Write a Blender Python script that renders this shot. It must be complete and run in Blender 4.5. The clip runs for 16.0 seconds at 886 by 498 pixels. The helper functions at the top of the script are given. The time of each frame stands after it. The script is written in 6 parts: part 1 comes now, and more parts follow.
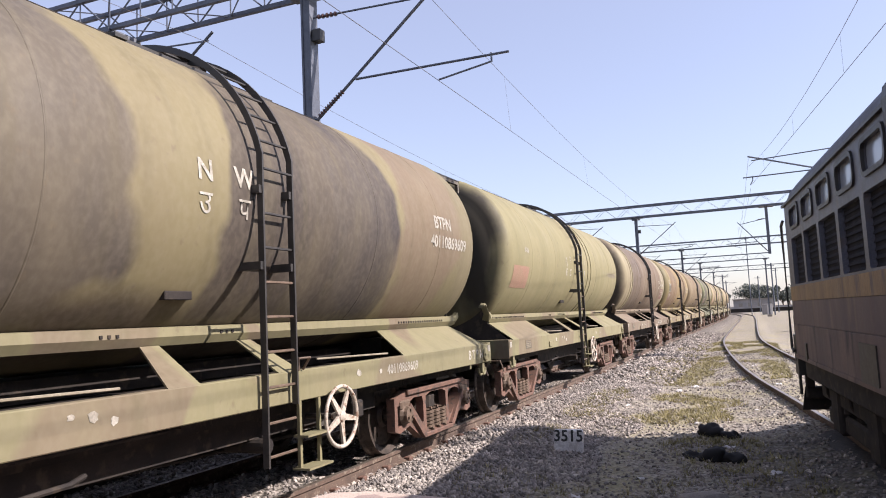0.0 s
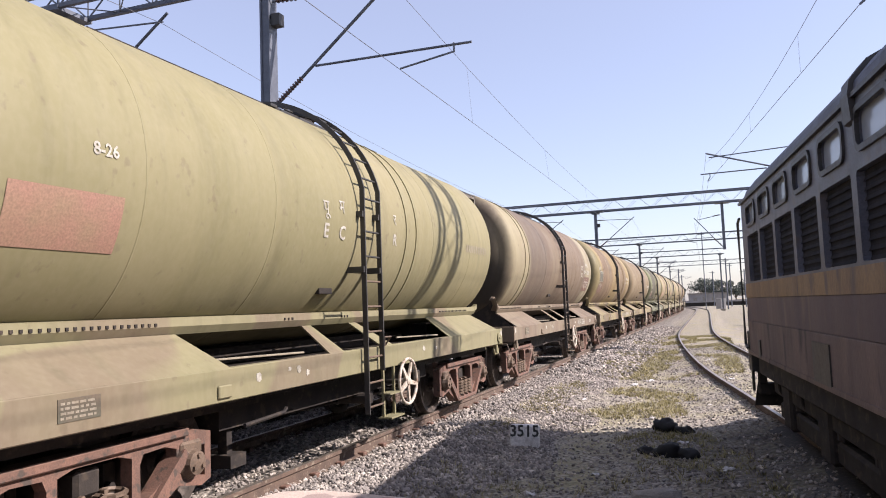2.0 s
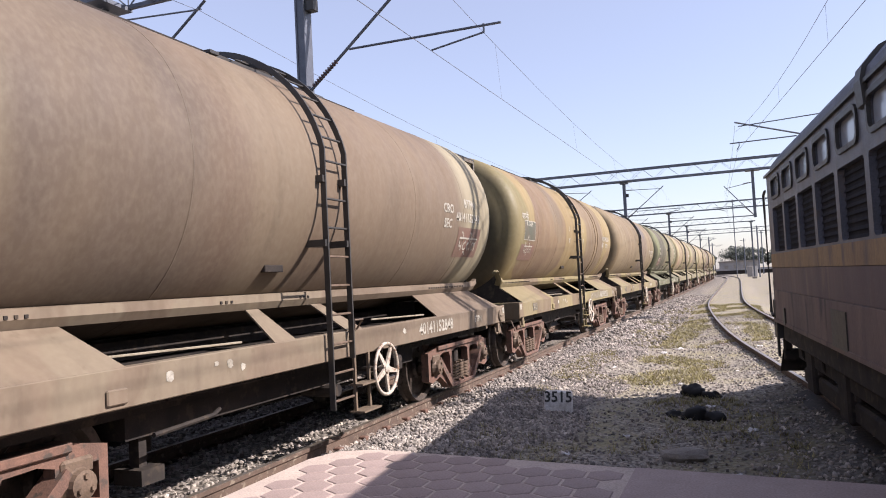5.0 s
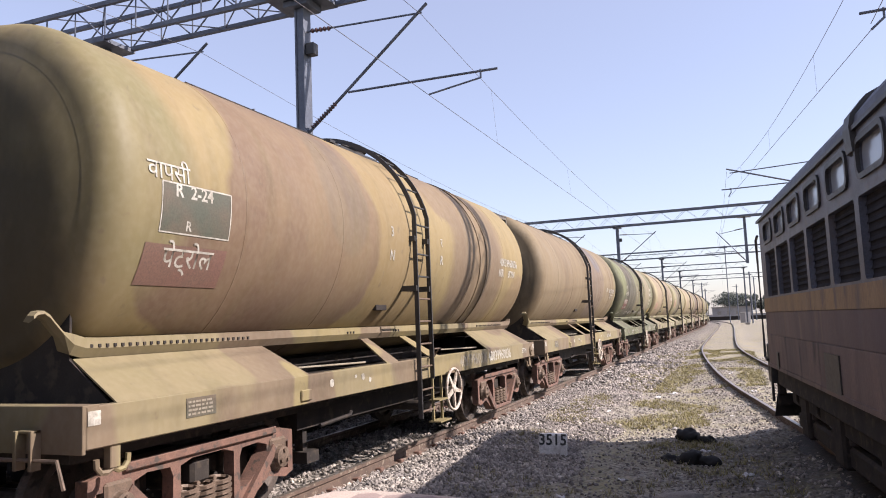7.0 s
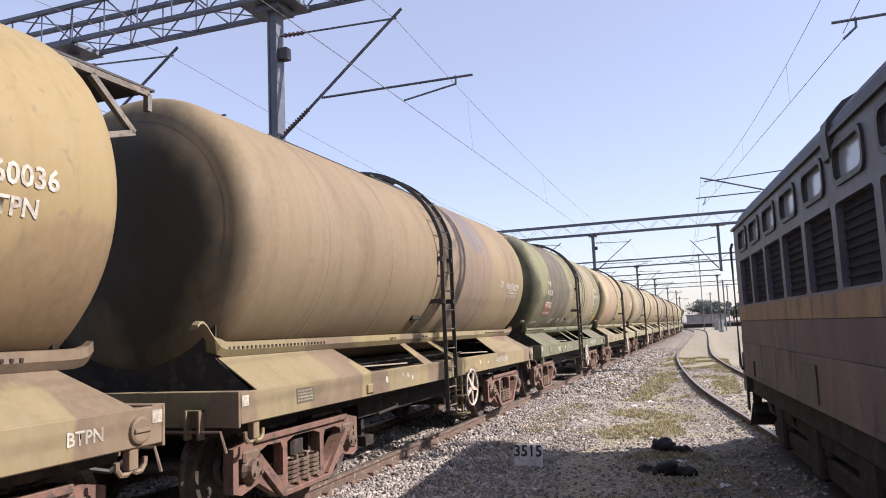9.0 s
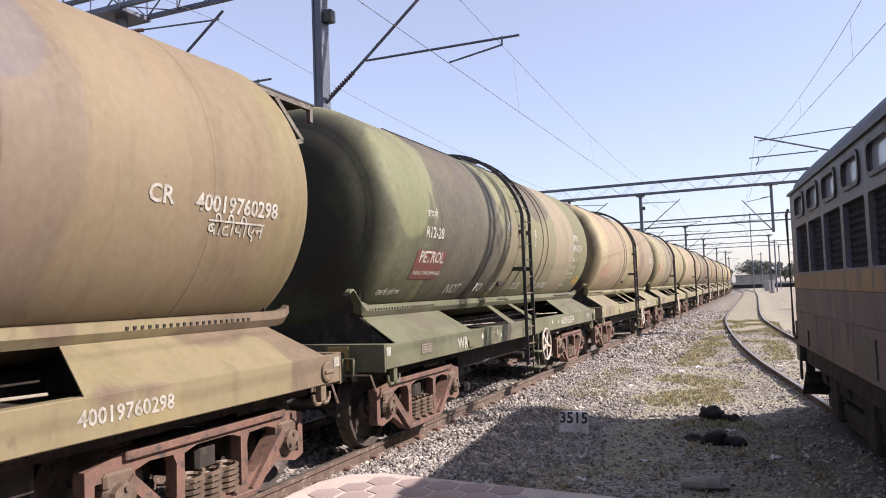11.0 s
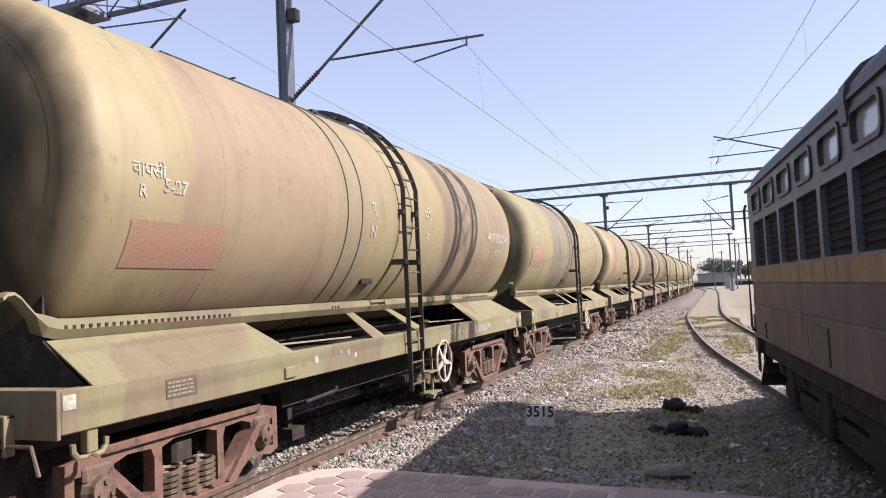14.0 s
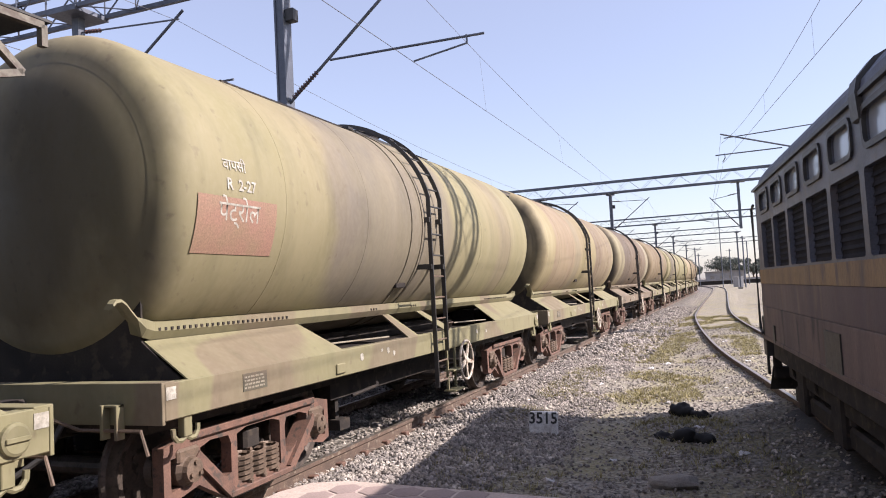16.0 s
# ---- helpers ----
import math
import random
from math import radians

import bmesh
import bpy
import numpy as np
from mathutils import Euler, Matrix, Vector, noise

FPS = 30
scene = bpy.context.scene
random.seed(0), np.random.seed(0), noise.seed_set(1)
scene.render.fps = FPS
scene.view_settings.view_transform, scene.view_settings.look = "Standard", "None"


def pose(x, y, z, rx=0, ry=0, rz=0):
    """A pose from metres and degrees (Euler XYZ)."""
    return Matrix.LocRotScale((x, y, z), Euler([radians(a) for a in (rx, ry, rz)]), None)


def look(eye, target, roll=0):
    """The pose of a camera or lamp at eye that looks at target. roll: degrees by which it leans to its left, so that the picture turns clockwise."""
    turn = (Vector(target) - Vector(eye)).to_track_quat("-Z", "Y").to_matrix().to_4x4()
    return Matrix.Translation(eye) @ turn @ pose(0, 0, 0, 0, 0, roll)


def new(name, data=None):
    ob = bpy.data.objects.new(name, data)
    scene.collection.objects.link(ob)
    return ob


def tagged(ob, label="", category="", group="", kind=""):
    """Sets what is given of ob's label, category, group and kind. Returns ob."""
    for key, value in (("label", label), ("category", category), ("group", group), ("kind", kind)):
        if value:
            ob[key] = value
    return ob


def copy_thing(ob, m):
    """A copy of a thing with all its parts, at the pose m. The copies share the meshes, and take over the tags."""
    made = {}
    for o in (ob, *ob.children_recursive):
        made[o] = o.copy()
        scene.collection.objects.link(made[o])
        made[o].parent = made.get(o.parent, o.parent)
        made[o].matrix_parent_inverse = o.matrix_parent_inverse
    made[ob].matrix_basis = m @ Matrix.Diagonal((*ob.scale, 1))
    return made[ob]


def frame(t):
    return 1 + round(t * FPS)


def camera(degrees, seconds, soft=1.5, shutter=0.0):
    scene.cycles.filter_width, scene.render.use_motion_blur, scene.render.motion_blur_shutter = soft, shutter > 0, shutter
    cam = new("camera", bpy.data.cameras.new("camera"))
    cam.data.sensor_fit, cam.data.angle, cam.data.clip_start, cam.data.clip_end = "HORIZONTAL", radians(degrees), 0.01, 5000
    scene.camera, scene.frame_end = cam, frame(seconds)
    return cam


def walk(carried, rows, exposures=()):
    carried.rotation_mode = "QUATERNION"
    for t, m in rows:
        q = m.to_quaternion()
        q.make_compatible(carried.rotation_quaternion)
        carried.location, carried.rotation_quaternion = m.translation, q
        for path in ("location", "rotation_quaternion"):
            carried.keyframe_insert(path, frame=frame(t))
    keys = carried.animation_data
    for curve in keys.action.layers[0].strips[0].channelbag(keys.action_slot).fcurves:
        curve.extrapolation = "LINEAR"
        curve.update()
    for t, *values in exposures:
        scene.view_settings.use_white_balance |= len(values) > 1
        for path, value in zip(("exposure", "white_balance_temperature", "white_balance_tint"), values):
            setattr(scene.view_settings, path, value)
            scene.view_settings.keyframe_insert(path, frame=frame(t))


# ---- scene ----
cam = camera(61.8, 16.0, soft=1.0)

# seconds, eye, point looked at, lean of the hand-held camera
PATH = [
    (0, (-0.012, 0.317, 1.67), (-0.785, 2.152, 1.859), -2.7),
    (0.5, (-0.042, 0.279, 1.672), (-0.819, 2.12, 1.775), -2.5),
    (1, (-0.051, 0.274, 1.687), (-0.799, 2.127, 1.765), -1.8),
    (1.5, (-0.036, 0.383, 1.681), (-0.745, 2.249, 1.809), -1.9),
    (2, (-0.034, 0.478, 1.706), (-0.711, 2.353, 1.866), -2.1),
    (2.5, (-0.089, 0.365, 1.769), (-0.774, 2.209, 2.128), -1.9),
    (3, (-0.071, 0.179, 1.777), (-0.778, 2.027, 2.073), -2.6),
    (3.2, (-0.058, 0.123, 1.778), (-0.774, 1.973, 2.036), -2.7),
    (5.3, (0.052, -0.08, 1.737), (-0.701, 1.771, 1.822), -2.9),
    (5.5, (0.041, -0.082, 1.734), (-0.708, 1.769, 1.827), -2.7),
    (6, (0.039, -0.1, 1.729), (-0.704, 1.752, 1.865), -2.4),
    (6.5, (0.025, -0.135, 1.716), (-0.707, 1.718, 1.893), -2.3),
    (7, (0.037, -0.149, 1.711), (-0.69, 1.704, 1.913), -2.3),
    (7.5, (0.033, -0.107, 1.696), (-0.68, 1.748, 1.916), -2.5),
    (8, (0.025, -0.072, 1.709), (-0.666, 1.792, 1.931), -2.4),
    (8.5, (0.029, -0.019, 1.714), (-0.641, 1.853, 1.938), -2.4),
    (8.7, (0.024, 0.004, 1.716), (-0.636, 1.879, 1.941), -2.5),
    (10.8, (-0.026, 0.128, 1.864), (-0.816, 1.961, 1.987), -1.8),
    (11, (-0.021, 0.072, 1.842), (-0.806, 1.908, 1.957), -2.1),
    (11.5, (0.005, -0.028, 1.789), (-0.759, 1.817, 1.898), -2.7),
    (12, (-0.004, -0.046, 1.788), (-0.742, 1.809, 1.902), -3.0),
    (12.5, (0.003, -0.089, 1.777), (-0.715, 1.774, 1.893), -2.8),
    (13, (-0.002, -0.096, 1.769), (-0.703, 1.773, 1.883), -2.7),
    (13.5, (-0.001, -0.08, 1.774), (-0.696, 1.792, 1.889), -2.7),
    (14, (0.0, -0.005, 1.783), (-0.7, 1.864, 1.897), -2.7),
    (14.5, (0.012, 0.057, 1.801), (-0.694, 1.924, 1.914), -2.8),
    (15, (0.006, 0.117, 1.807), (-0.703, 1.983, 1.922), -2.9),
    (15.5, (0.011, 0.193, 1.823), (-0.702, 2.059, 1.934), -2.9),
    (16, (0.015, 0.259, 1.836), (-0.703, 2.123, 1.951), -3.1),
]
walk(cam, [(t, look(eye, target, roll)) for t, eye, target, roll in PATH])

# ---- light ----
SUN_ELEVATION, SUN_AZIMUTH = 38.0, 79.0  # azimuth: from +y towards +x
world = bpy.data.worlds.new("sky")
scene.world = world
world.use_nodes = True
_n = world.node_tree.nodes
_sky = _n.new("ShaderNodeTexSky")
_sky.sky_type = "NISHITA"
_sky.sun_disc = False
_sky.sun_elevation = radians(SUN_ELEVATION)
_sky.sun_rotation = radians(SUN_AZIMUTH)
_sky.air_density, _sky.dust_density, _sky.ozone_density = 1.0, 1.0, 1.5
world.node_tree.links.new(_sky.outputs[0], _n["Background"].inputs[0])
_n["Background"].inputs[1].default_value = 0.08
# even pale haze of the hot dry air
_haze, _add = _n.new("ShaderNodeBackground"), _n.new("ShaderNodeAddShader")
_haze.inputs[0].default_value, _haze.inputs[1].default_value = (0.9, 0.88, 0.97, 1), 0.165
world.node_tree.links.new(_n["Background"].outputs[0], _add.inputs[0])
world.node_tree.links.new(_haze.outputs[0], _add.inputs[1])
world.node_tree.links.new(_add.outputs[0], _n["World Output"].inputs[0])
sun = new("sun", bpy.data.lights.new("sun", "SUN"))
sun.data.energy, sun.data.angle, sun.data.color = 5.0, radians(0.55), (1.0, 0.94, 0.84)
_e, _a = radians(SUN_ELEVATION), radians(SUN_AZIMUTH)
sun.matrix_world = look((60 * math.cos(_e) * math.sin(_a), 60 * math.cos(_e) * math.cos(_a), 60 * math.sin(_e)), (0, 0, 0))
scene.view_settings.exposure = 0.9
scene.view_settings.use_white_balance = True
scene.view_settings.white_balance_temperature, scene.view_settings.white_balance_tint = 6350, 21


# ---- materials ----
def mat(name, a, b=None, scale=3.0, rough=0.7, metal=0.0, bump=0.15, fine=60.0, c=None, stretch=(1, 1, 1), spread=(0.35, 0.65), rand=0.0):
    """Two-scale mix of colours a and b (c: sparse stains) with fine relief."""
    m = bpy.data.materials.new(name)
    m.use_nodes = True
    nt = m.node_tree
    n, l = nt.nodes, nt.links
    p = n["Principled BSDF"]
    b = b or tuple(v * 0.7 for v in a)
    co = n.new("ShaderNodeTexCoord")
    mp = n.new("ShaderNodeMapping")
    mp.inputs["Scale"].default_value = stretch
    l.new(co.outputs["Object"], mp.inputs[0])

    def nz(s, detail=5):
        t = n.new("ShaderNodeTexNoise")
        t.inputs["Scale"].default_value, t.inputs["Detail"].default_value = s, detail
        l.new(mp.outputs[0], t.inputs["Vector"])
        return t.outputs["Fac"]

    def ramp(src, lo, hi):
        r = n.new("ShaderNodeMapRange")
        r.inputs["From Min"].default_value, r.inputs["From Max"].default_value = lo, hi
        l.new(src, r.inputs["Value"])
        return r.outputs["Result"]

    def mix(f, x, y, kind="MIX"):
        q = n.new("ShaderNodeMix")
        q.data_type, q.blend_type = "RGBA", kind
        for s, v in ((q.inputs[0], f), (q.inputs[6], x), (q.inputs[7], y)):
            if hasattr(v, "is_linked"):
                l.new(v, s)
            else:
                s.default_value = v if not isinstance(v, tuple) else (*v, 1)
        return q.outputs[2]

    col = mix(ramp(nz(scale), *spread), a, b)
    g = ramp(nz(fine, 8), 0.3, 0.7)
    col = mix(g, mix(0.35, col, (0.02, 0.018, 0.015)), col)
    if c:
        col = mix(ramp(nz(scale * 2.3, 8), 0.56, 0.66), col, c)
    if rand:
        oi = n.new("ShaderNodeObjectInfo")
        hs = n.new("ShaderNodeHueSaturation")
        r = n.new("ShaderNodeMapRange")
        r.inputs["To Min"].default_value, r.inputs["To Max"].default_value = 1 - rand, 1 + rand
        l.new(oi.outputs["Random"], r.inputs["Value"])
        l.new(r.outputs[0], hs.inputs["Value"])
        l.new(col, hs.inputs["Color"])
        col = hs.outputs[0]
    l.new(col, p.inputs["Base Color"])
    rr = n.new("ShaderNodeMapRange")
    rr.inputs["To Min"].default_value, rr.inputs["To Max"].default_value = max(0.05, rough - 0.12), min(1, rough + 0.12)
    l.new(nz(scale * 4), rr.inputs["Value"])
    l.new(rr.outputs[0], p.inputs["Roughness"])
    p.inputs["Metallic"].default_value = metal
    if bump:
        bp = n.new("ShaderNodeBump")
        bp.inputs["Strength"].default_value, bp.inputs["Distance"].default_value = bump, 0.01
        l.new(nz(fine, 8), bp.inputs["Height"])
        l.new(bp.outputs[0], p.inputs["Normal"])
    return m


def tank_paint(name, base, patch, second, seed, cover=0.5, cover2=0.6, edge=0.012, dust=(0.42, 0.35, 0.24), rough=0.55, blobs=(), aged=0.62, crisp=False, size=1.0, grimy=0.0):
    """Weathered camouflage: hard-edged patches of two colours, dust bands round the barrel, streaks and spills."""
    m = bpy.data.materials.new(name)
    m.use_nodes = True
    nt = m.node_tree
    n, l = nt.nodes, nt.links
    p = n["Principled BSDF"]
    co = n.new("ShaderNodeTexCoord")
    base, patch, second, dust = (tuple(v * aged for v in q) for q in (base, patch, second, dust))

    def noise_at(scale, stretch=(1, 1, 1), off=0.0, detail=2, dist=0.0):
        mp = n.new("ShaderNodeMapping")
        mp.inputs["Scale"].default_value = stretch
        mp.inputs["Location"].default_value = (seed * 3.7 + off, seed * 5.1 + off, seed * 1.3)
        l.new(co.outputs["Object"], mp.inputs[0])
        t = n.new("ShaderNodeTexNoise")
        t.inputs["Scale"].default_value, t.inputs["Detail"].default_value = scale, detail
        t.inputs["Distortion"].default_value = dist
        l.new(mp.outputs[0], t.inputs["Vector"])
        return t.outputs["Fac"]

    def ramp(src, lo, hi, a=0.0, b=1.0):
        r = n.new("ShaderNodeMapRange")
        r.inputs["From Min"].default_value, r.inputs["From Max"].default_value = lo, hi
        r.inputs["To Min"].default_value, r.inputs["To Max"].default_value = a, b
        l.new(src, r.inputs["Value"])
        return r.outputs["Result"]

    def mix(f, x, y):
        q = n.new("ShaderNodeMix")
        q.data_type = "RGBA"
        for s, v in ((q.inputs[0], f), (q.inputs[6], x), (q.inputs[7], y)):
            if isinstance(v, tuple):
                s.default_value = (*v, 1)
            elif isinstance(v, float):
                s.default_value = v
            else:
                l.new(v, s)
        return q.outputs[2]

    col = mix(ramp(noise_at(0.28 / size, (1, 1, 0.5), 0, 1, 0.4), cover - edge, cover + edge), base, patch)
    col = mix(ramp(noise_at(0.3 / size, (1, 1, 0.6), 21, 1, 0.5), cover2 - edge, cover2 + edge), col, second)
    # painted patches: (along, up, half length, half height, colour, softness)
    xyz = n.new("ShaderNodeSeparateXYZ")
    l.new(co.outputs["Object"], xyz.inputs[0])

    def calc(op, a, b=None):
        q = n.new("ShaderNodeMath")
        q.operation = op
        for s, v in zip(q.inputs, (a, b)):
            if isinstance(v, (int, float)):
                s.default_value = v
            elif v is not None:
                l.new(v, s)
        return q.outputs[0]

    wobble = ramp(noise_at(0.9, (1, 1, 1), 70, 2), 0.3, 0.7, -0.13, 0.13)
    def patches(col):
        for by, bz, ry, rz, colour, soft in blobs:
            dy = calc("DIVIDE", calc("SUBTRACT", xyz.outputs[1], by), ry)
            dz = calc("DIVIDE", calc("SUBTRACT", xyz.outputs[2], bz), rz)
            d = calc("SQRT", calc("ADD", calc("MULTIPLY", dy, dy), calc("MULTIPLY", dz, dz)))
            col = mix(ramp(calc("ADD", d, wobble), 1 - soft, 1 + soft, 1.0, 0.0), col, tuple(v * aged for v in colour))
        return col

    if not crisp:
        col = patches(col)
    # broad fading and dust carried round the barrel
    col = mix(ramp(noise_at(0.55, (0.25, 1.6, 0.25), 40, 3), 0.47, 0.75, 0.0, 0.42), col, dust)
    if crisp:
        col = patches(col)
    # run-down streaks
    col = mix(ramp(noise_at(2.2, (1, 2.4, 0.16), 60, 5), 0.5, 0.78, 0.0, 0.45), col, tuple(v * 0.45 for v in base))
    # spots and rubbed places
    col = mix(ramp(noise_at(9, (1, 1, 0.8), 80, 8), 0.63, 0.72, 0.0, 0.5), col, (0.1, 0.075, 0.05))
    col = mix(ramp(noise_at(18, (1, 1, 0.7), 90, 6), 0.4, 0.75, 0.0, 0.12), col, (0.34, 0.3, 0.22))
    col = mix(ramp(noise_at(1.1, (1, 1, 0.7), 17, 4, 0.6), 0.35, 0.7, 0.0, 0.3), col, tuple(v * 1.25 for v in dust))
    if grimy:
        # grime on the dished ends, with the shade between wagons painted in
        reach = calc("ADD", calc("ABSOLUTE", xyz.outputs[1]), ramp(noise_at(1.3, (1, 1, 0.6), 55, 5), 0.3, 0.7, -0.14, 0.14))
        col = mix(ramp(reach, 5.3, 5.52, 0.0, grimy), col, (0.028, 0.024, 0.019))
    l.new(col, p.inputs["Base Color"])
    l.new(ramp(noise_at(3, (1, 1, 0.4), 11, 5), 0.3, 0.7, rough, rough + 0.25), p.inputs["Roughness"])
    p.inputs["Specular IOR Level"].default_value = 0.3
    bp = n.new("ShaderNodeBump")
    bp.inputs["Strength"].default_value, bp.inputs["Distance"].default_value = 0.25, 0.02
    l.new(noise_at(1.6, (1, 1.5, 0.5), 33, 6), bp.inputs["Height"])
    l.new(bp.outputs[0], p.inputs["Normal"])
    return m


PAINTS = [
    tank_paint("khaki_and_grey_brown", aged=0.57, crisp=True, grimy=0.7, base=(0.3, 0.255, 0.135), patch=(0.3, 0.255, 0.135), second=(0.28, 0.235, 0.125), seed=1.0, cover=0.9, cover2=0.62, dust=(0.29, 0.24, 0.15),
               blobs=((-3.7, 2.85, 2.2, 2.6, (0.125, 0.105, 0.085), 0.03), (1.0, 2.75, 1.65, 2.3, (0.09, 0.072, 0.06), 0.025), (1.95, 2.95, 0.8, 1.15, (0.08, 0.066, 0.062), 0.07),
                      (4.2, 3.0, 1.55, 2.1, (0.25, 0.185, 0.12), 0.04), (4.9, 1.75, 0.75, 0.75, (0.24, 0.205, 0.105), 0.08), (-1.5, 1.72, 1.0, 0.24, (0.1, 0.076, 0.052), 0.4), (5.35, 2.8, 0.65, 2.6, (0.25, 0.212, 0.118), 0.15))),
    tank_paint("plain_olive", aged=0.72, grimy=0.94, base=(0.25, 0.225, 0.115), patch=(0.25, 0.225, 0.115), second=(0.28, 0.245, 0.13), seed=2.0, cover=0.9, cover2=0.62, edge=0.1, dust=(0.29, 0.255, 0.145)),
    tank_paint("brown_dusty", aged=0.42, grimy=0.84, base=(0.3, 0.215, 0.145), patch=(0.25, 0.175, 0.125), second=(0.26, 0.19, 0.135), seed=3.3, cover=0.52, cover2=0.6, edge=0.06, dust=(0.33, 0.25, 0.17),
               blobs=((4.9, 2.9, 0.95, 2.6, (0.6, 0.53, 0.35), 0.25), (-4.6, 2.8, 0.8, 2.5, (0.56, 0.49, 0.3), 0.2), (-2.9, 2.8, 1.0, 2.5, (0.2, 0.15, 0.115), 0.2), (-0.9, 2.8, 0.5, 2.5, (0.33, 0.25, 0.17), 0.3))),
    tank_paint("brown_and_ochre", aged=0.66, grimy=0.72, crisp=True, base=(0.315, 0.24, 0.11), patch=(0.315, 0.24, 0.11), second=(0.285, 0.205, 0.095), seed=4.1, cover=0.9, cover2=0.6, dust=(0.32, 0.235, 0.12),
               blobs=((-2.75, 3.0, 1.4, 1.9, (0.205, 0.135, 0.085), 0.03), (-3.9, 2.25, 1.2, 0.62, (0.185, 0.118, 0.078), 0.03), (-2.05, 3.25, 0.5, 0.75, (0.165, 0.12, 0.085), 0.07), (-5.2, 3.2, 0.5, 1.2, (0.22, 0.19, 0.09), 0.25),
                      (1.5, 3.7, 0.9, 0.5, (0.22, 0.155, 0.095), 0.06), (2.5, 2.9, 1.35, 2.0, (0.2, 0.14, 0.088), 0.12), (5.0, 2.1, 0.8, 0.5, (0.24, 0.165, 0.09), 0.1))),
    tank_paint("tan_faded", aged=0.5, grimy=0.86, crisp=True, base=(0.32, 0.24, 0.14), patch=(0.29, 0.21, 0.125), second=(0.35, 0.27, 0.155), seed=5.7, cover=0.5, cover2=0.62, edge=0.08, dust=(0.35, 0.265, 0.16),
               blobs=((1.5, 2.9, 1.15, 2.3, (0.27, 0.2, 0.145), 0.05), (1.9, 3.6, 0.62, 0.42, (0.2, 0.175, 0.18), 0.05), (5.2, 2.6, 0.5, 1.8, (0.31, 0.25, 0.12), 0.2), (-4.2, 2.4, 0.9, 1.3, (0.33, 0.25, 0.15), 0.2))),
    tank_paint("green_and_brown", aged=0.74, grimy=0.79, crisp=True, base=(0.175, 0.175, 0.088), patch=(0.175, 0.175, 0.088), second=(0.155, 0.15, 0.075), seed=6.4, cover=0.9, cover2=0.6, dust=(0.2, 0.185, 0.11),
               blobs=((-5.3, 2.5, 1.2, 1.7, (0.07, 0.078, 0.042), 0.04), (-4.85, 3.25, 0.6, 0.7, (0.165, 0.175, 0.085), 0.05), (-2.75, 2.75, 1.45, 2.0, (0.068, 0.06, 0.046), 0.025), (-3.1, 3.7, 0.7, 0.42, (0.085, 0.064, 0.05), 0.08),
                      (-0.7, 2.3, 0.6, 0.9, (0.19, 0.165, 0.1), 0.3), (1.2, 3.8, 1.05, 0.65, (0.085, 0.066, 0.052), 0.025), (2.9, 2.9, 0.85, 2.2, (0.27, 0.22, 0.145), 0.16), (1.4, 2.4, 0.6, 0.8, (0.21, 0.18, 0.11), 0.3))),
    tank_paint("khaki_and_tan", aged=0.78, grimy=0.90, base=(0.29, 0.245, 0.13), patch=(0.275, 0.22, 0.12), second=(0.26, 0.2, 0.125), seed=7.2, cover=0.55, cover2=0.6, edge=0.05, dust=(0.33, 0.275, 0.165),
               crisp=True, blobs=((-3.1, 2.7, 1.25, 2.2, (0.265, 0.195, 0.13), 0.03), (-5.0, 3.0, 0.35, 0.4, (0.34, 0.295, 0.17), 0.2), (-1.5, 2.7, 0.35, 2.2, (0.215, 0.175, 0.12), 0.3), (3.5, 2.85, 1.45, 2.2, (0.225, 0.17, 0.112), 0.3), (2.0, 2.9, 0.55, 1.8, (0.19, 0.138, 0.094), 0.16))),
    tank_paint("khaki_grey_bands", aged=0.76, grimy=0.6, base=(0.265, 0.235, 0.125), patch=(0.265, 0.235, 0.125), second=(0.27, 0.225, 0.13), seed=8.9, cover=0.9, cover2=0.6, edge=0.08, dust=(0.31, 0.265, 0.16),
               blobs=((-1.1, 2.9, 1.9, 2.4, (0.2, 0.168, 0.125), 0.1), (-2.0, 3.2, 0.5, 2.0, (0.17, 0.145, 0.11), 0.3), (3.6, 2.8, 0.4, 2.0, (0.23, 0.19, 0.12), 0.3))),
]
FRAME_PAINTS = [
    tank_paint("solebar_olive", aged=0.6, base=(0.3, 0.275, 0.15), patch=(0.24, 0.185, 0.125), second=(0.3, 0.27, 0.15), seed=11.0, cover=0.53, cover2=0.6, dust=(0.3, 0.265, 0.16), size=0.42),
    tank_paint("solebar_brown", aged=0.64, base=(0.24, 0.18, 0.13), patch=(0.19, 0.14, 0.1), second=(0.26, 0.21, 0.15), seed=12.0, cover=0.5, cover2=0.6, dust=(0.24, 0.19, 0.13), size=0.42),
    tank_paint("solebar_green", aged=0.66, base=(0.16, 0.165, 0.098), patch=(0.135, 0.125, 0.085), second=(0.13, 0.135, 0.075), seed=13.0, cover=0.55, cover2=0.55, dust=(0.18, 0.17, 0.1), size=0.42),
    tank_paint("solebar_ochre", aged=0.72, base=(0.24, 0.2, 0.105), patch=(0.165, 0.118, 0.078), second=(0.27, 0.22, 0.1), seed=14.6, cover=0.5, cover2=0.56, dust=(0.27, 0.21, 0.13), size=0.42),
]
M_BLACK = mat("black_paint", (0.026, 0.025, 0.024), (0.045, 0.04, 0.036), 6, 0.5, bump=0.1)
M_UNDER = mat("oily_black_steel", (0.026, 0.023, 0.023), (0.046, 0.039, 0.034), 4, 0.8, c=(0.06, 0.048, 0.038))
# low gloss keeps the closing sheets in the wagon openings black
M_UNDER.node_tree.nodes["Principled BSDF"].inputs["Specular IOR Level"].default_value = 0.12
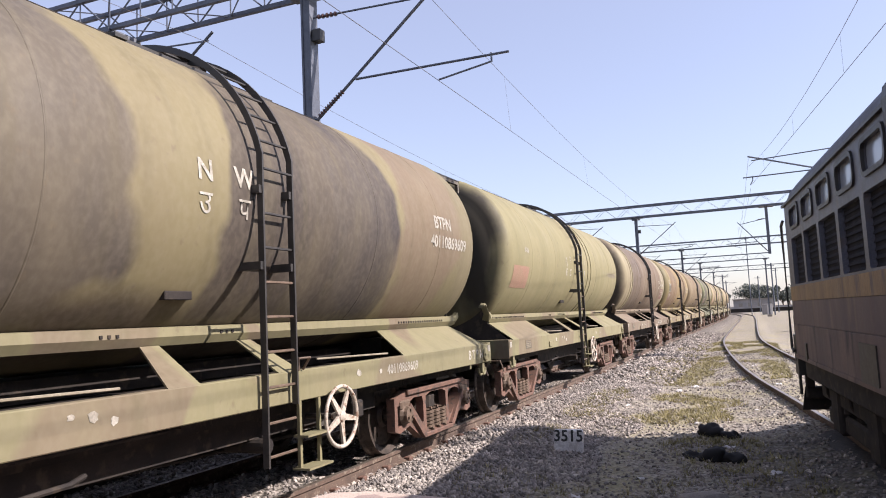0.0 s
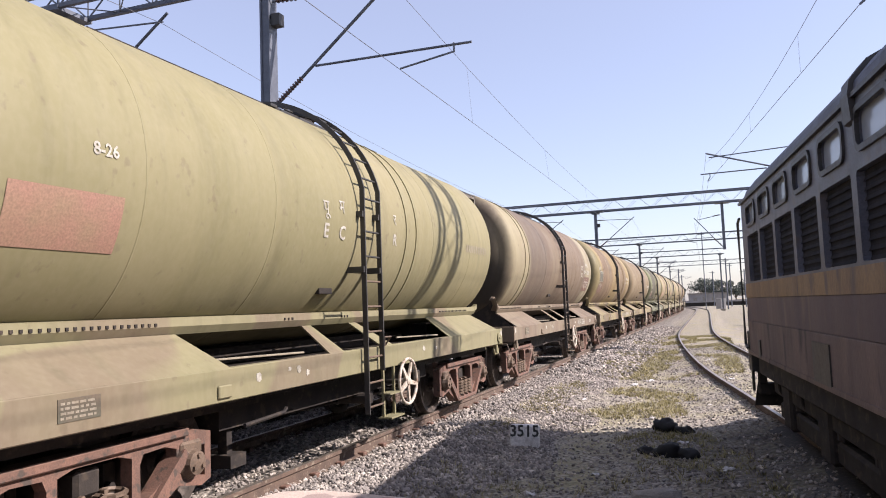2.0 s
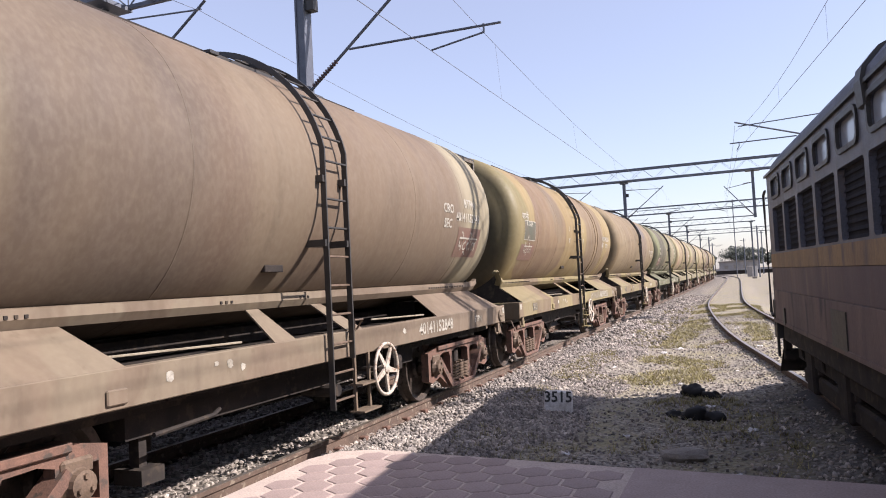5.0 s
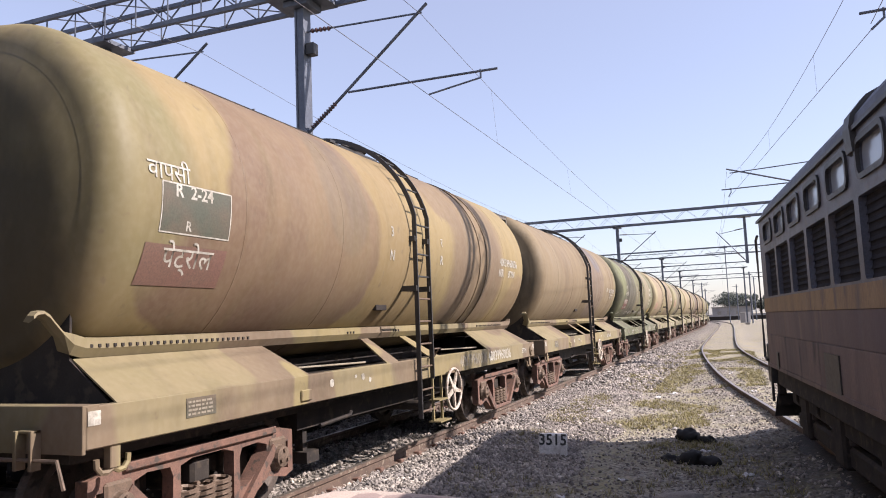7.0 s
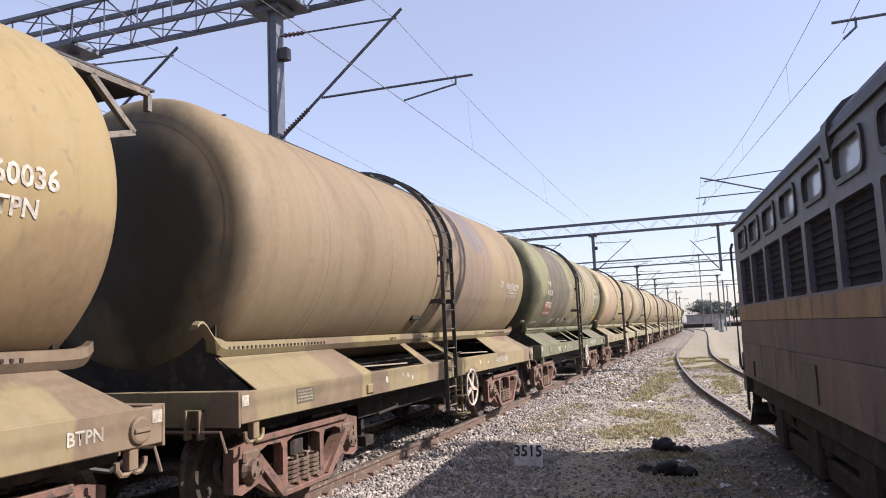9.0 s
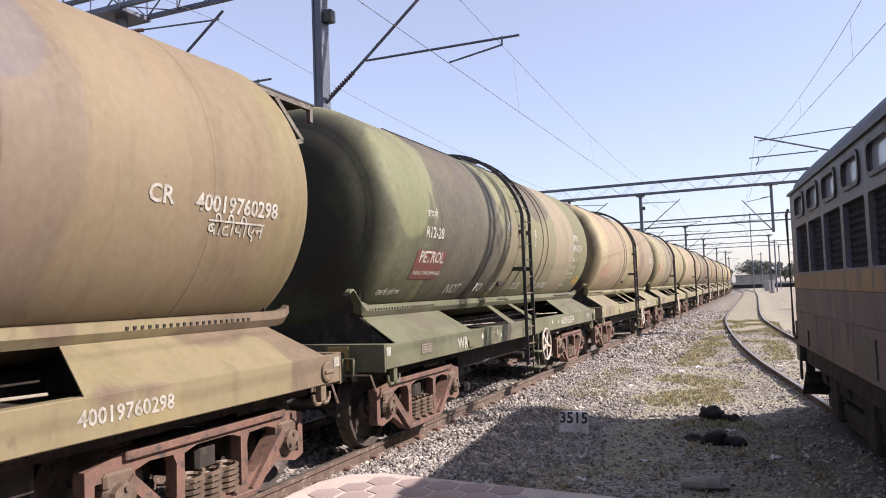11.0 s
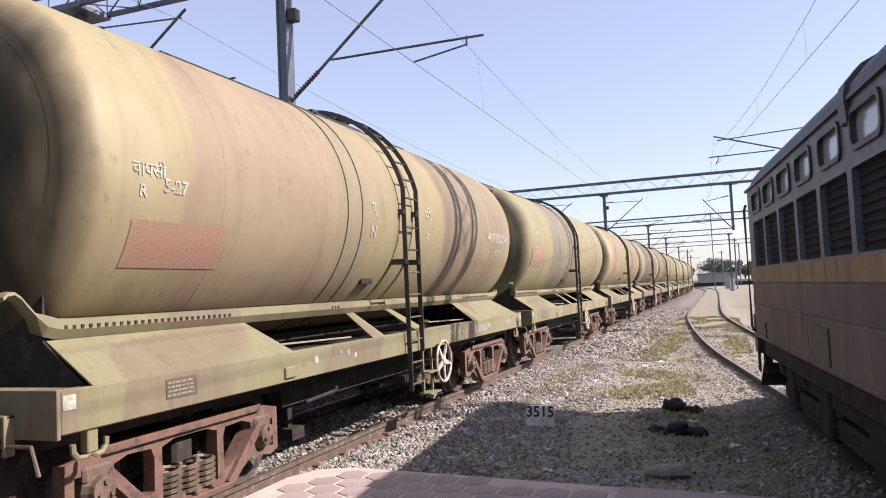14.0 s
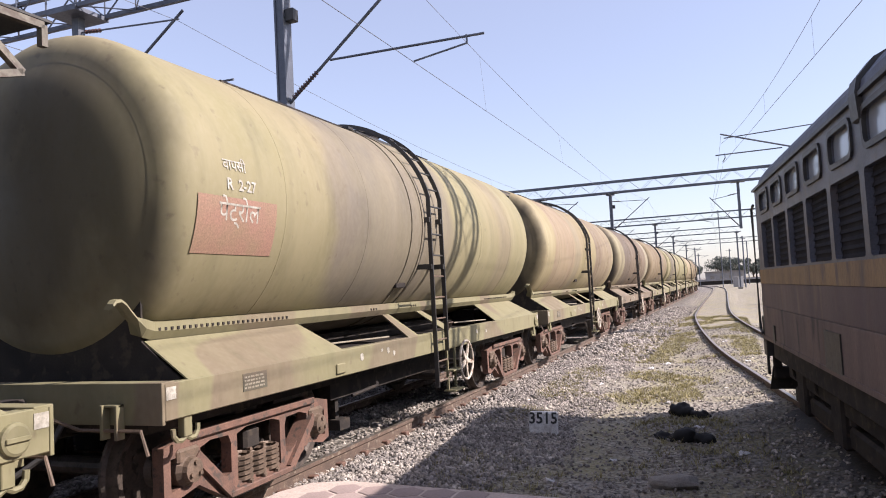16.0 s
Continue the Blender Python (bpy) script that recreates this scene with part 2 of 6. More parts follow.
M_DULL = mat("weathered_bracket_steel", (0.17, 0.15, 0.115), (0.11, 0.095, 0.075), 4, 0.65, c=(0.08, 0.06, 0.045))
M_RUST = mat("rusty_brown_steel", (0.19, 0.1, 0.07), (0.12, 0.068, 0.05), 5, 0.75, bump=0.3, c=(0.06, 0.045, 0.036))
M_SPRING = mat("dusty_spring_steel", (0.2, 0.14, 0.1), (0.12, 0.085, 0.06), 8, 0.6, metal=0.3)
M_WHEEL = mat("wheel_steel", (0.11, 0.085, 0.07), (0.06, 0.048, 0.04), 6, 0.55, metal=0.4, c=(0.03, 0.025, 0.02))
M_WHITE = mat("white_stencil", (0.5, 0.47, 0.4), (0.3, 0.275, 0.22), 14, 0.6, bump=0.05)
M_FADED = mat("rubbed_stencil", (0.3, 0.265, 0.2), (0.22, 0.185, 0.13), 9, 0.7, bump=0.05)
M_OLDRED = mat("rubbed_red_paint", (0.17, 0.085, 0.062), (0.145, 0.09, 0.062), 3, 0.65, bump=0.05)
M_OCHREPLATE = mat("dirty_ochre_enamel", (0.42, 0.3, 0.1), (0.33, 0.23, 0.08), 8, 0.6, bump=0.1)
M_CREAM = mat("cream_paint", (0.56, 0.5, 0.42), (0.44, 0.38, 0.3), 9, 0.5, c=(0.2, 0.12, 0.08))
M_REDSIGN = mat("faded_red_paint", (0.32, 0.175, 0.125), (0.28, 0.185, 0.115), 3, 0.6, bump=0.05)
M_DEEPRED = mat("dark_red_paint", (0.15, 0.042, 0.032), (0.115, 0.05, 0.034), 3, 0.6, bump=0.05)
M_DARKPANEL = mat("dark_green_paint", (0.075, 0.08, 0.055), (0.12, 0.09, 0.06), 3, 0.6, bump=0.05)
M_YELLOW = mat("yellow_paint", (0.4, 0.26, 0.03), (0.33, 0.21, 0.03), 5, 0.6, bump=0.05)
M_GALV = mat("weathered_galvanised_steel", (0.15, 0.165, 0.2), (0.1, 0.112, 0.14), 3, 0.55, metal=0.4)
M_WIRE = mat("dull_copper_wire", (0.16, 0.15, 0.15), (0.12, 0.11, 0.11), 9, 0.5, metal=0.5)
M_PORCELAIN = mat("brown_porcelain", (0.12, 0.06, 0.05), (0.09, 0.045, 0.04), 9, 0.25)
M_RAILHEAD = mat("worn_rail_head", (0.42, 0.36, 0.3), (0.32, 0.26, 0.21), 7, 0.35, metal=0.7, bump=0.05)
M_RAILRUST = mat("rusty_rail", (0.13, 0.085, 0.062), (0.09, 0.06, 0.045), 7, 0.85, c=(0.2, 0.16, 0.12))
M_CONCRETE = mat("dirty_concrete", (0.33, 0.3, 0.26), (0.24, 0.21, 0.18), 3, 0.85, bump=0.3)
M_STONE = mat("ballast_stone", (0.3, 0.265, 0.23), (0.205, 0.182, 0.165), 2.0, 0.9, bump=0.4, fine=25, c=(0.38, 0.34, 0.29))
M_PAVE = mat("pinkish_paving", (0.4, 0.305, 0.275), (0.34, 0.26, 0.235), 2, 0.75, bump=0.2, rand=0.08)
M_JOINT = mat("pale_paving_joint", (0.58, 0.47, 0.4), (0.5, 0.41, 0.35), 3, 0.85, bump=0.2)
# near-black, so the added wall closes the gap under the wagons darkly
M_CLOSING = mat("near_black_masonry", (0.06, 0.052, 0.045), (0.035, 0.03, 0.027), 2, 0.9, bump=0.4, c=(0.1, 0.085, 0.07))
M_PLASTIC = mat("black_plastic_rag", (0.008, 0.008, 0.009), (0.014, 0.013, 0.014), 7, 0.85)
M_WHITEWASH = mat("chipped_whitewash", (0.85, 0.83, 0.8), (0.7, 0.67, 0.63), 6, 0.8, bump=0.2, c=(0.45, 0.42, 0.38))
M_LITTER = mat("white_litter", (0.7, 0.68, 0.66), (0.55, 0.52, 0.5), 9, 0.6)
M_LOCO_GREY = mat("grimy_grey_paint", (0.13, 0.135, 0.165), (0.085, 0.09, 0.112), 1.6, 0.5, c=(0.1, 0.088, 0.088))
M_LOCO_ROOF = mat("sooty_grey_roof", (0.085, 0.092, 0.125), (0.058, 0.062, 0.085), 2, 0.6)
M_LOCO_BAND = mat("dirty_yellow_band", (0.31, 0.19, 0.085), (0.21, 0.13, 0.07), 1.8, 0.6, stretch=(1, 1, 0.35), c=(0.11, 0.075, 0.065))
M_LOCO_RED = mat("dusty_maroon_paint", (0.09, 0.058, 0.07), (0.145, 0.098, 0.092), 1.5, 0.6, stretch=(1, 1, 0.25), c=(0.15, 0.105, 0.085))
M_LOCO_DUST = mat("dusty_sole_paint", (0.2, 0.135, 0.112), (0.125, 0.086, 0.08), 1.6, 0.7, stretch=(1, 1, 0.3), c=(0.055, 0.042, 0.042))
# oil-dark gravel with the locomotive's shade put into the colour
M_OIL_SHADE = mat("oil_shade_gravel", (0.018, 0.016, 0.016), (0.04, 0.034, 0.03), 9, 0.8, bump=0.5, c=(0.075, 0.06, 0.048))
M_LOUVRE = mat("dark_grille", (0.024, 0.024, 0.028), (0.036, 0.034, 0.038), 5, 0.9)
M_LOUVRE.node_tree.nodes["Principled BSDF"].inputs["Specular IOR Level"].default_value = 0.08
M_BARK = mat("bark", (0.12, 0.085, 0.06), (0.08, 0.06, 0.045), 4, 0.9)
# leaf colour lightened to carry the distance haze
M_LEAF = mat("haze_pale_foliage", (0.15, 0.165, 0.135), (0.115, 0.13, 0.11), 0.6, 0.7, bump=0)
M_GRASS = mat("dry_grass", (0.32, 0.275, 0.12), (0.24, 0.21, 0.09), 1.5, 0.8, bump=0)
M_FARWALL = mat("far_wall_plaster", (0.36, 0.34, 0.33), (0.28, 0.265, 0.26), 0.5, 0.85)


def glass_mat():
    m = bpy.data.materials.new("reflection_grey_glass")
    m.use_nodes = True
    p = m.node_tree.nodes["Principled BSDF"]
    # mid-grey base stands in for what the panes reflect
    p.inputs["Base Color"].default_value = (0.3, 0.32, 0.35, 1)
    p.inputs["Roughness"].default_value = 0.14
    p.inputs["Specular IOR Level"].default_value = 0.8
    return m


M_GLASS = glass_mat()


def vary_pieces(m, low, high):
    """Gives each loose piece of a joined mesh its own lightness."""
    nt = m.node_tree
    p = nt.nodes["Principled BSDF"]
    src = p.inputs["Base Color"].links[0].from_socket
    geo = nt.nodes.new("ShaderNodeNewGeometry")
    r = nt.nodes.new("ShaderNodeMapRange")
    r.inputs["To Min"].default_value, r.inputs["To Max"].default_value = low, high
    nt.links.new(geo.outputs["Random Per Island"], r.inputs["Value"])
    hs = nt.nodes.new("ShaderNodeHueSaturation")
    nt.links.new(r.outputs[0], hs.inputs["Value"])
    nt.links.new(src, hs.inputs["Color"])
    nt.links.new(hs.outputs[0], p.inputs["Base Color"])


vary_pieces(M_STONE, 0.55, 1.7)
vary_pieces(M_LEAF, 0.6, 1.5)
vary_pieces(M_GRASS, 0.6, 1.5)


def ground_mat():
    """Gravel near the running line, dry grass and bare earth between the tracks, by position."""
    m = bpy.data.materials.new("gravel_and_dry_earth")
    m.use_nodes = True
    nt = m.node_tree
    n, l = nt.nodes, nt.links
    p = n["Principled BSDF"]
    geo = n.new("ShaderNodeNewGeometry")

    def nz(s, detail=6):
        t = n.new("ShaderNodeTexNoise")
        t.inputs["Scale"].default_value, t.inputs["Detail"].default_value = s, detail
        l.new(geo.outputs["Position"], t.inputs["Vector"])
        return t.outputs["Fac"]

    def ramp(src, lo, hi, a=0.0, b=1.0):
        r = n.new("ShaderNodeMapRange")
        r.inputs["From Min"].default_value, r.inputs["From Max"].default_value = lo, hi
        r.inputs["To Min"].default_value, r.inputs["To Max"].default_value = a, b
        l.new(src, r.inputs["Value"])
        return r.outputs["Result"]

    def mix(f, x, y, kind="MIX"):
        q = n.new("ShaderNodeMix")
        q.data_type, q.blend_type = "RGBA", kind
        for s, v in ((q.inputs[0], f), (q.inputs[6], x), (q.inputs[7], y)):
            if isinstance(v, tuple):
                s.default_value = (*v, 1)
            elif isinstance(v, float):
                s.default_value = v
            else:
                l.new(v, s)
        return q.outputs[2]

    v = n.new("ShaderNodeTexVoronoi")
    v.inputs["Scale"].default_value = 17
    l.new(geo.outputs["Position"], v.inputs["Vector"])
    bw = n.new("ShaderNodeSeparateColor")
    l.new(v.outputs["Color"], bw.inputs[0])
    stone = mix(bw.outputs[0], (0.2, 0.175, 0.15), (0.42, 0.375, 0.32))
    stone = mix(ramp(v.outputs["Distance"], 0.25, 0.75), stone, (0.07, 0.06, 0.05))
    earth = mix(ramp(nz(1.2), 0.35, 0.65), (0.4, 0.36, 0.3), (0.31, 0.275, 0.225))
    grass = mix(ramp(nz(14), 0.35, 0.65), (0.33, 0.285, 0.16), (0.235, 0.215, 0.125))
    xyz = n.new("ShaderNodeSeparateXYZ")
    l.new(geo.outputs["Position"], xyz.inputs[0])
    wob = n.new("ShaderNodeMath")
    wob.operation = "MULTIPLY_ADD"
    l.new(nz(0.8, 4), wob.inputs[0])
    wob.inputs[1].default_value = 2.4
    l.new(xyz.outputs[0], wob.inputs[2])
    col = mix(ramp(nz(0.9, 9), 0.4, 0.66, 0.0, 0.85), mix(ramp(nz(23, 4), 0.36, 0.56), earth, stone), grass)
    col = mix(ramp(wob.outputs[0], -1.9, -0.9), stone, col)
    col = mix(ramp(nz(6, 8), 0.6, 0.7, 0.0, 0.7), col, (0.4, 0.36, 0.3))
    # oil-dark earth where locomotives stand, with their deep shade painted in
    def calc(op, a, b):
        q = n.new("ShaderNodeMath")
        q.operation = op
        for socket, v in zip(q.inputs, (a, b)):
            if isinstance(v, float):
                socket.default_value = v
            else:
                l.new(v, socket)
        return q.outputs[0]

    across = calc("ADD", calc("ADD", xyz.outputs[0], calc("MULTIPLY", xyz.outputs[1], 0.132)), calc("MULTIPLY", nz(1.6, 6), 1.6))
    oil_shade = calc("MULTIPLY", ramp(across, 1.1, 2.8, 0.0, 0.88), ramp(xyz.outputs[1], 12.9, 11.6))
    oil_shade = calc("MULTIPLY", oil_shade, ramp(nz(7, 6), 0.3, 0.6, 0.6, 1.0))
    col = mix(oil_shade, col, (0.04, 0.035, 0.032))
    l.new(col, p.inputs["Base Color"])
    p.inputs["Roughness"].default_value = 0.92
    bp = n.new("ShaderNodeBump")
    bp.inputs["Strength"].default_value, bp.inputs["Distance"].default_value = 0.8, 0.05
    l.new(v.outputs["Distance"], bp.inputs["Height"])
    bp2 = n.new("ShaderNodeBump")
    bp2.inputs["Strength"].default_value, bp2.inputs["Distance"].default_value = 0.5, 0.06
    l.new(nz(9, 8), bp2.inputs["Height"])
    l.new(bp.outputs[0], bp2.inputs["Normal"])
    l.new(bp2.outputs[0], p.inputs["Normal"])
    return m


M_GROUND = ground_mat()


# ---- mesh helpers ----
def part(name, bm, material, parent=None, label="", smooth=False):
    """Links a bmesh as one mesh object under a thing or a part."""
    me = bpy.data.meshes.new(name)
    bmesh.ops.recalc_face_normals(bm, faces=bm.faces[:])
    if smooth:
        for f in bm.faces:
            f.smooth = True
    bm.to_mesh(me)
    bm.free()
    me.materials.append(material)
    ob = new(name, me)
    if parent is not None:
        ob.parent = parent
    if label:
        ob["label"] = label
    return ob


def thing(name, label, category, m=None, group="", kind=""):
    ob = new(name)
    ob.empty_display_size = 0.2
    if m is not None:
        ob.matrix_world = m
    return tagged(ob, label, category, group, kind)


def box(bm, x0, x1, y0, y1, z0, z1, bevel=0.0):
    r = bmesh.ops.create_cube(bm, size=1)
    for v in r["verts"]:
        v.co = Vector(((x0 + x1) / 2 + v.co.x * (x1 - x0), (y0 + y1) / 2 + v.co.y * (y1 - y0), (z0 + z1) / 2 + v.co.z * (z1 - z0)))
    if bevel:
        es = list({e for v in r["verts"] for e in v.link_edges})
        bmesh.ops.bevel(bm, geom=es, offset=bevel, segments=1, affect="EDGES")
    return bm


def boxes(*rows, bevel=0.0):
    bm = bmesh.new()
    for r in rows:
        box(bm, *r, bevel=bevel)
    return bm


def rod(bm, a, b, r, seg=8):
    """A closed round bar from a to b."""
    a, b = Vector(a), Vector(b)
    d = b - a
    q = d.to_track_quat("Z", "Y").to_matrix().to_4x4()
    bmesh.ops.create_cone(bm, cap_ends=True, segments=seg, radius1=r, radius2=r, depth=d.length, matrix=Matrix.Translation((a + b) / 2) @ q)
    return bm


def tube(bm, pts, r, seg=6):
    """A round bar bent along points."""
    pts = [Vector(p) for p in pts]
    rings = []
    for i, p in enumerate(pts):
        d = (pts[min(i + 1, len(pts) - 1)] - pts[max(i - 1, 0)]).normalized()
        q = d.to_track_quat("Z", "Y")
        rings.append([bm.verts.new(p + q @ Vector((r * math.cos(2 * math.pi * k / seg), r * math.sin(2 * math.pi * k / seg), 0))) for k in range(seg)])
    for a, b in zip(rings, rings[1:]):
        for k in range(seg):
            bm.faces.new((a[k], a[(k + 1) % seg], b[(k + 1) % seg], b[k]))
    bm.faces.new(rings[0])
    bm.faces.new(rings[-1])
    return bm


def sweep(bm, path, section):
    """A section of (across, up) points carried along a path on the level."""
    path = [Vector(p) for p in path]
    rings = []
    for i, p in enumerate(path):
        d = (path[min(i + 1, len(path) - 1)] - path[max(i - 1, 0)])
        d = Vector((d.x, d.y, 0)).normalized()
        s = Vector((d.y, -d.x, 0))
        rings.append([bm.verts.new(p + s * u + Vector((0, 0, w))) for u, w in section])
    k = len(section)
    for a, b in zip(rings, rings[1:]):
        for j in range(k):
            bm.faces.new((a[j], a[(j + 1) % k], b[(j + 1) % k], b[j]))
    bm.faces.new(rings[0])
    bm.faces.new(rings[-1])
    return bm


def lathe(bm, profile, seg=32, axis="y", center=(0, 0, 0), ring_shape=False):
    """Turns (along, radius) points round an axis."""
    c = Vector(center)
    rings = []
    for u, r in profile:
        ring = []
        for k in range(seg):
            a = 2 * math.pi * k / seg
            x, z = r * math.cos(a), r * math.sin(a)
            ring.append(bm.verts.new(c + (Vector((x, u, z)) if axis == "y" else Vector((u, x, z)))))
        rings.append(ring)
    for a, b in zip(rings, rings[1:] + rings[:1] if ring_shape else rings[1:]):
        for k in range(seg):
            bm.faces.new((a[k], a[(k + 1) % seg], b[(k + 1) % seg], b[k]))
    if not ring_shape:
        bm.faces.new(rings[0])
        bm.faces.new(rings[-1])
    return bm


def plate(outer, holes, x0, x1):
    """A plate in the plane of (y, z) outlines with holes, from x0 to x1."""
    bm = bmesh.new()
    es = []
    for loop in (outer, *holes):
        vs = [bm.verts.new((x0, y, z)) for y, z in loop]
        es += [bm.edges.new((vs[i], vs[(i + 1) % len(vs)])) for i in range(len(vs))]
    bmesh.ops.triangle_fill(bm, use_beauty=True, use_dissolve=False, edges=es)
    r = bmesh.ops.extrude_face_region(bm, geom=bm.faces[:])
    for v in r["geom"]:
        if isinstance(v, bmesh.types.BMVert):
            v.co.x = x1
    return bm


def rounded(y0, y1, z0, z1, r, n=4):
    out = []
    for cy, cz, a0 in ((y1 - r, z1 - r, 0), (y0 + r, z1 - r, 90), (y0 + r, z0 + r, 180), (y1 - r, z0 + r, 270)):
        for k in range(n + 1):
            a = radians(a0 + 90 * k / n)
            out.append((cy + r * math.cos(a), cz + r * math.sin(a)))
    return out


def lettering(text, size):
    """A bmesh of the text in the plane of x (along) and y (up), centred."""
    cu = bpy.data.curves.new("writing", "FONT")
    cu.body, cu.size, cu.align_x, cu.align_y, cu.resolution_u = text, size, "CENTER", "CENTER", 2
    cu.offset = size * (0.022 if text.isascii() else 0.004)
    ob = new("writing", cu)
    bpy.context.view_layer.update()
    me = ob.evaluated_get(bpy.context.evaluated_depsgraph_get()).to_mesh()
    bm = bmesh.new()
    bm.from_mesh(me)
    bpy.data.objects.remove(ob)
    return bm


# ---- ground, tracks, platform ----
XC = -5.40            # centre of the running line
CURVE_Y, CURVE_R = 108.0, 420.0


def on_line(s):
    """Place and heading (degrees, anticlockwise) at s metres along the running line, straight and then curving left."""
    if s <= CURVE_Y:
        return XC, s, 0.0
    a = (s - CURVE_Y) / CURVE_R
    return XC - CURVE_R * (1 - math.cos(a)), CURVE_Y + CURVE_R * math.sin(a), math.degrees(a)


SIDING = [(-40, 6.6), (-8, 3.75), (8, 2.25), (14.8, 1.35), (19.4, 0.7), (24, 0.2), (32, -0.45), (40, -0.9), (50, -1.08), (75, -1.25), (105, -1.5), (140, -2.4), (185, -7), (260, -27)]


def siding_x(y):
    """Smooth centre line of the siding on which the locomotive stands."""
    k = max(1, min(len(SIDING) - 3, sum(1 for q in SIDING if q[0] <= y) - 1))
    (ya, a), (yb, b), (yc, c), (yd, d) = SIDING[k - 1:k + 3]
    t = (y - yb) / (yc - yb)
    m1, m2 = (c - a) / (yc - ya) * (yc - yb), (d - b) / (yd - yb) * (yc - yb)
    return (2 * t**3 - 3 * t**2 + 1) * b + (t**3 - 2 * t**2 + t) * m1 + (3 * t**2 - 2 * t**3) * c + (t**3 - t**2) * m2


def ground_z(x, y):
    xm = on_line(max(y, -200))[0] if y < 300 else -60
    d = abs(x - xm)
    z = -0.27
    bank = 0.17 * max(0.0, min(1.0, (3.1 - d) / 1.1))
    if d < 1.35:
        bank -= 0.07 * min(1, (1.35 - d) / 0.2)
    dr = abs(x - siding_x(min(max(y, -40), 255)))
    low = 0.12 * max(0.0, min(1.0, (1.9 - dr) / 0.8))
    z += max(bank, low)
    z += 0.035 * noise.noise((x * 0.6, y * 0.6, 0)) + 0.02 * noise.noise((x * 2.3, y * 2.3, 5))
    return z


def build_ground():
    xs = sorted({-1500, -700, -300, -150, -80, -50, -35, -25, -18, -14, -11, *[-9 + 0.3 * k for k in range(46)], 6, 7.5, 10, 14, 20, 30, 50, 90, 160, 300, 700, 1500})
    ys = sorted({-1500, -500, -150, -60, -30, -15, -8, -3, 0, 2, *[3 + 0.3 * k for k in range(75)], *[26 + 1.0 * k for k in range(40)], *[68 + 4.0 * k for k in range(30)], 200, 230, 260, 320, 420, 600, 900, 1600, 3000})
    bm = bmesh.new()
    grid = [[bm.verts.new((x, y, ground_z(x, y))) for x in xs] for y in ys]
    for a, b in zip(grid, grid[1:]):
        for i in range(len(xs) - 1):
            bm.faces.new((a[i], a[i + 1], b[i + 1], b[i]))
    return tagged(part("ground", bm, M_GROUND, smooth=True), "gravelly dry earth with patches of yellow grass", "ground", kind="structure")


build_ground()

RAIL = [(-0.035, 0), (0.035, 0), (0.035, -0.04), (0.012, -0.06), (0.012, -0.14), (0.068, -0.155), (0.068, -0.17), (-0.068, -0.17), (-0.068, -0.155), (-0.012, -0.14), (-0.012, -0.06), (-0.035, -0.04)]
HEAD = [(-0.03, 0.003), (0.03, 0.003), (0.03, -0.002), (-0.03, -0.002)]


def rail_pair(name, centre, label):
    """centre: a function from distance to (x, y, heading) along the line, with the distances."""
    f, ss = centre
    t = thing(name, label, "railway track", kind="structure")
    for side in (-0.873, 0.873):
        pts = []
        for s in ss:
            x, y, h = f(s)
            pts.append((x + side * math.cos(radians(h)), y + side * math.sin(radians(h)), 0))
        part("rail", sweep(bmesh.new(), pts, RAIL), M_RAILRUST, t, "rusty steel rail")
        part("rail_head", sweep(bmesh.new(), pts, HEAD), M_RAILHEAD, t, "worn bright rail head")
    return t


def siding_at(s):
    d = (siding_x(s + 0.5) - siding_x(s - 0.5))
    return siding_x(s), s, math.degrees(math.atan(-d))


main_track = rail_pair("running_line", (on_line, [-60, -20, *range(0, 109, 6), *range(110, 300, 10)]), "broad gauge running line on concrete sleepers and ballast")
siding_track = rail_pair("siding", (siding_at, [-38, -20, -8, *[k * 1.5 for k in range(0, 50)], *range(76, 250, 6)]), "rusty curving siding half sunk in gravel")
siding_track.location.z = -0.04


def build_dark_bed():
    """Near-black gravel under the locomotive: oil, and its shade painted in."""
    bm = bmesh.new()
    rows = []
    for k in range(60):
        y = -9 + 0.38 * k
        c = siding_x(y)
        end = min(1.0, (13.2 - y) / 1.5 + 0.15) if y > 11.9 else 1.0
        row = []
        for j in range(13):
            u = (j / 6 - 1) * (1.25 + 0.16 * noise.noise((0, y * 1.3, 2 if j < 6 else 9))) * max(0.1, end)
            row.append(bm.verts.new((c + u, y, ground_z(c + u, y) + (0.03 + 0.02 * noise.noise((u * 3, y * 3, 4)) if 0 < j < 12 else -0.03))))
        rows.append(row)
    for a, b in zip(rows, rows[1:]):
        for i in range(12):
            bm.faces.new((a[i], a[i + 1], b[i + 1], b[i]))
    return tagged(part("trackbed", bm, M_OIL_SHADE, smooth=True), "near-black gravel between the siding rails, oil and painted shade", "trackbed", kind="structure")


build_dark_bed()


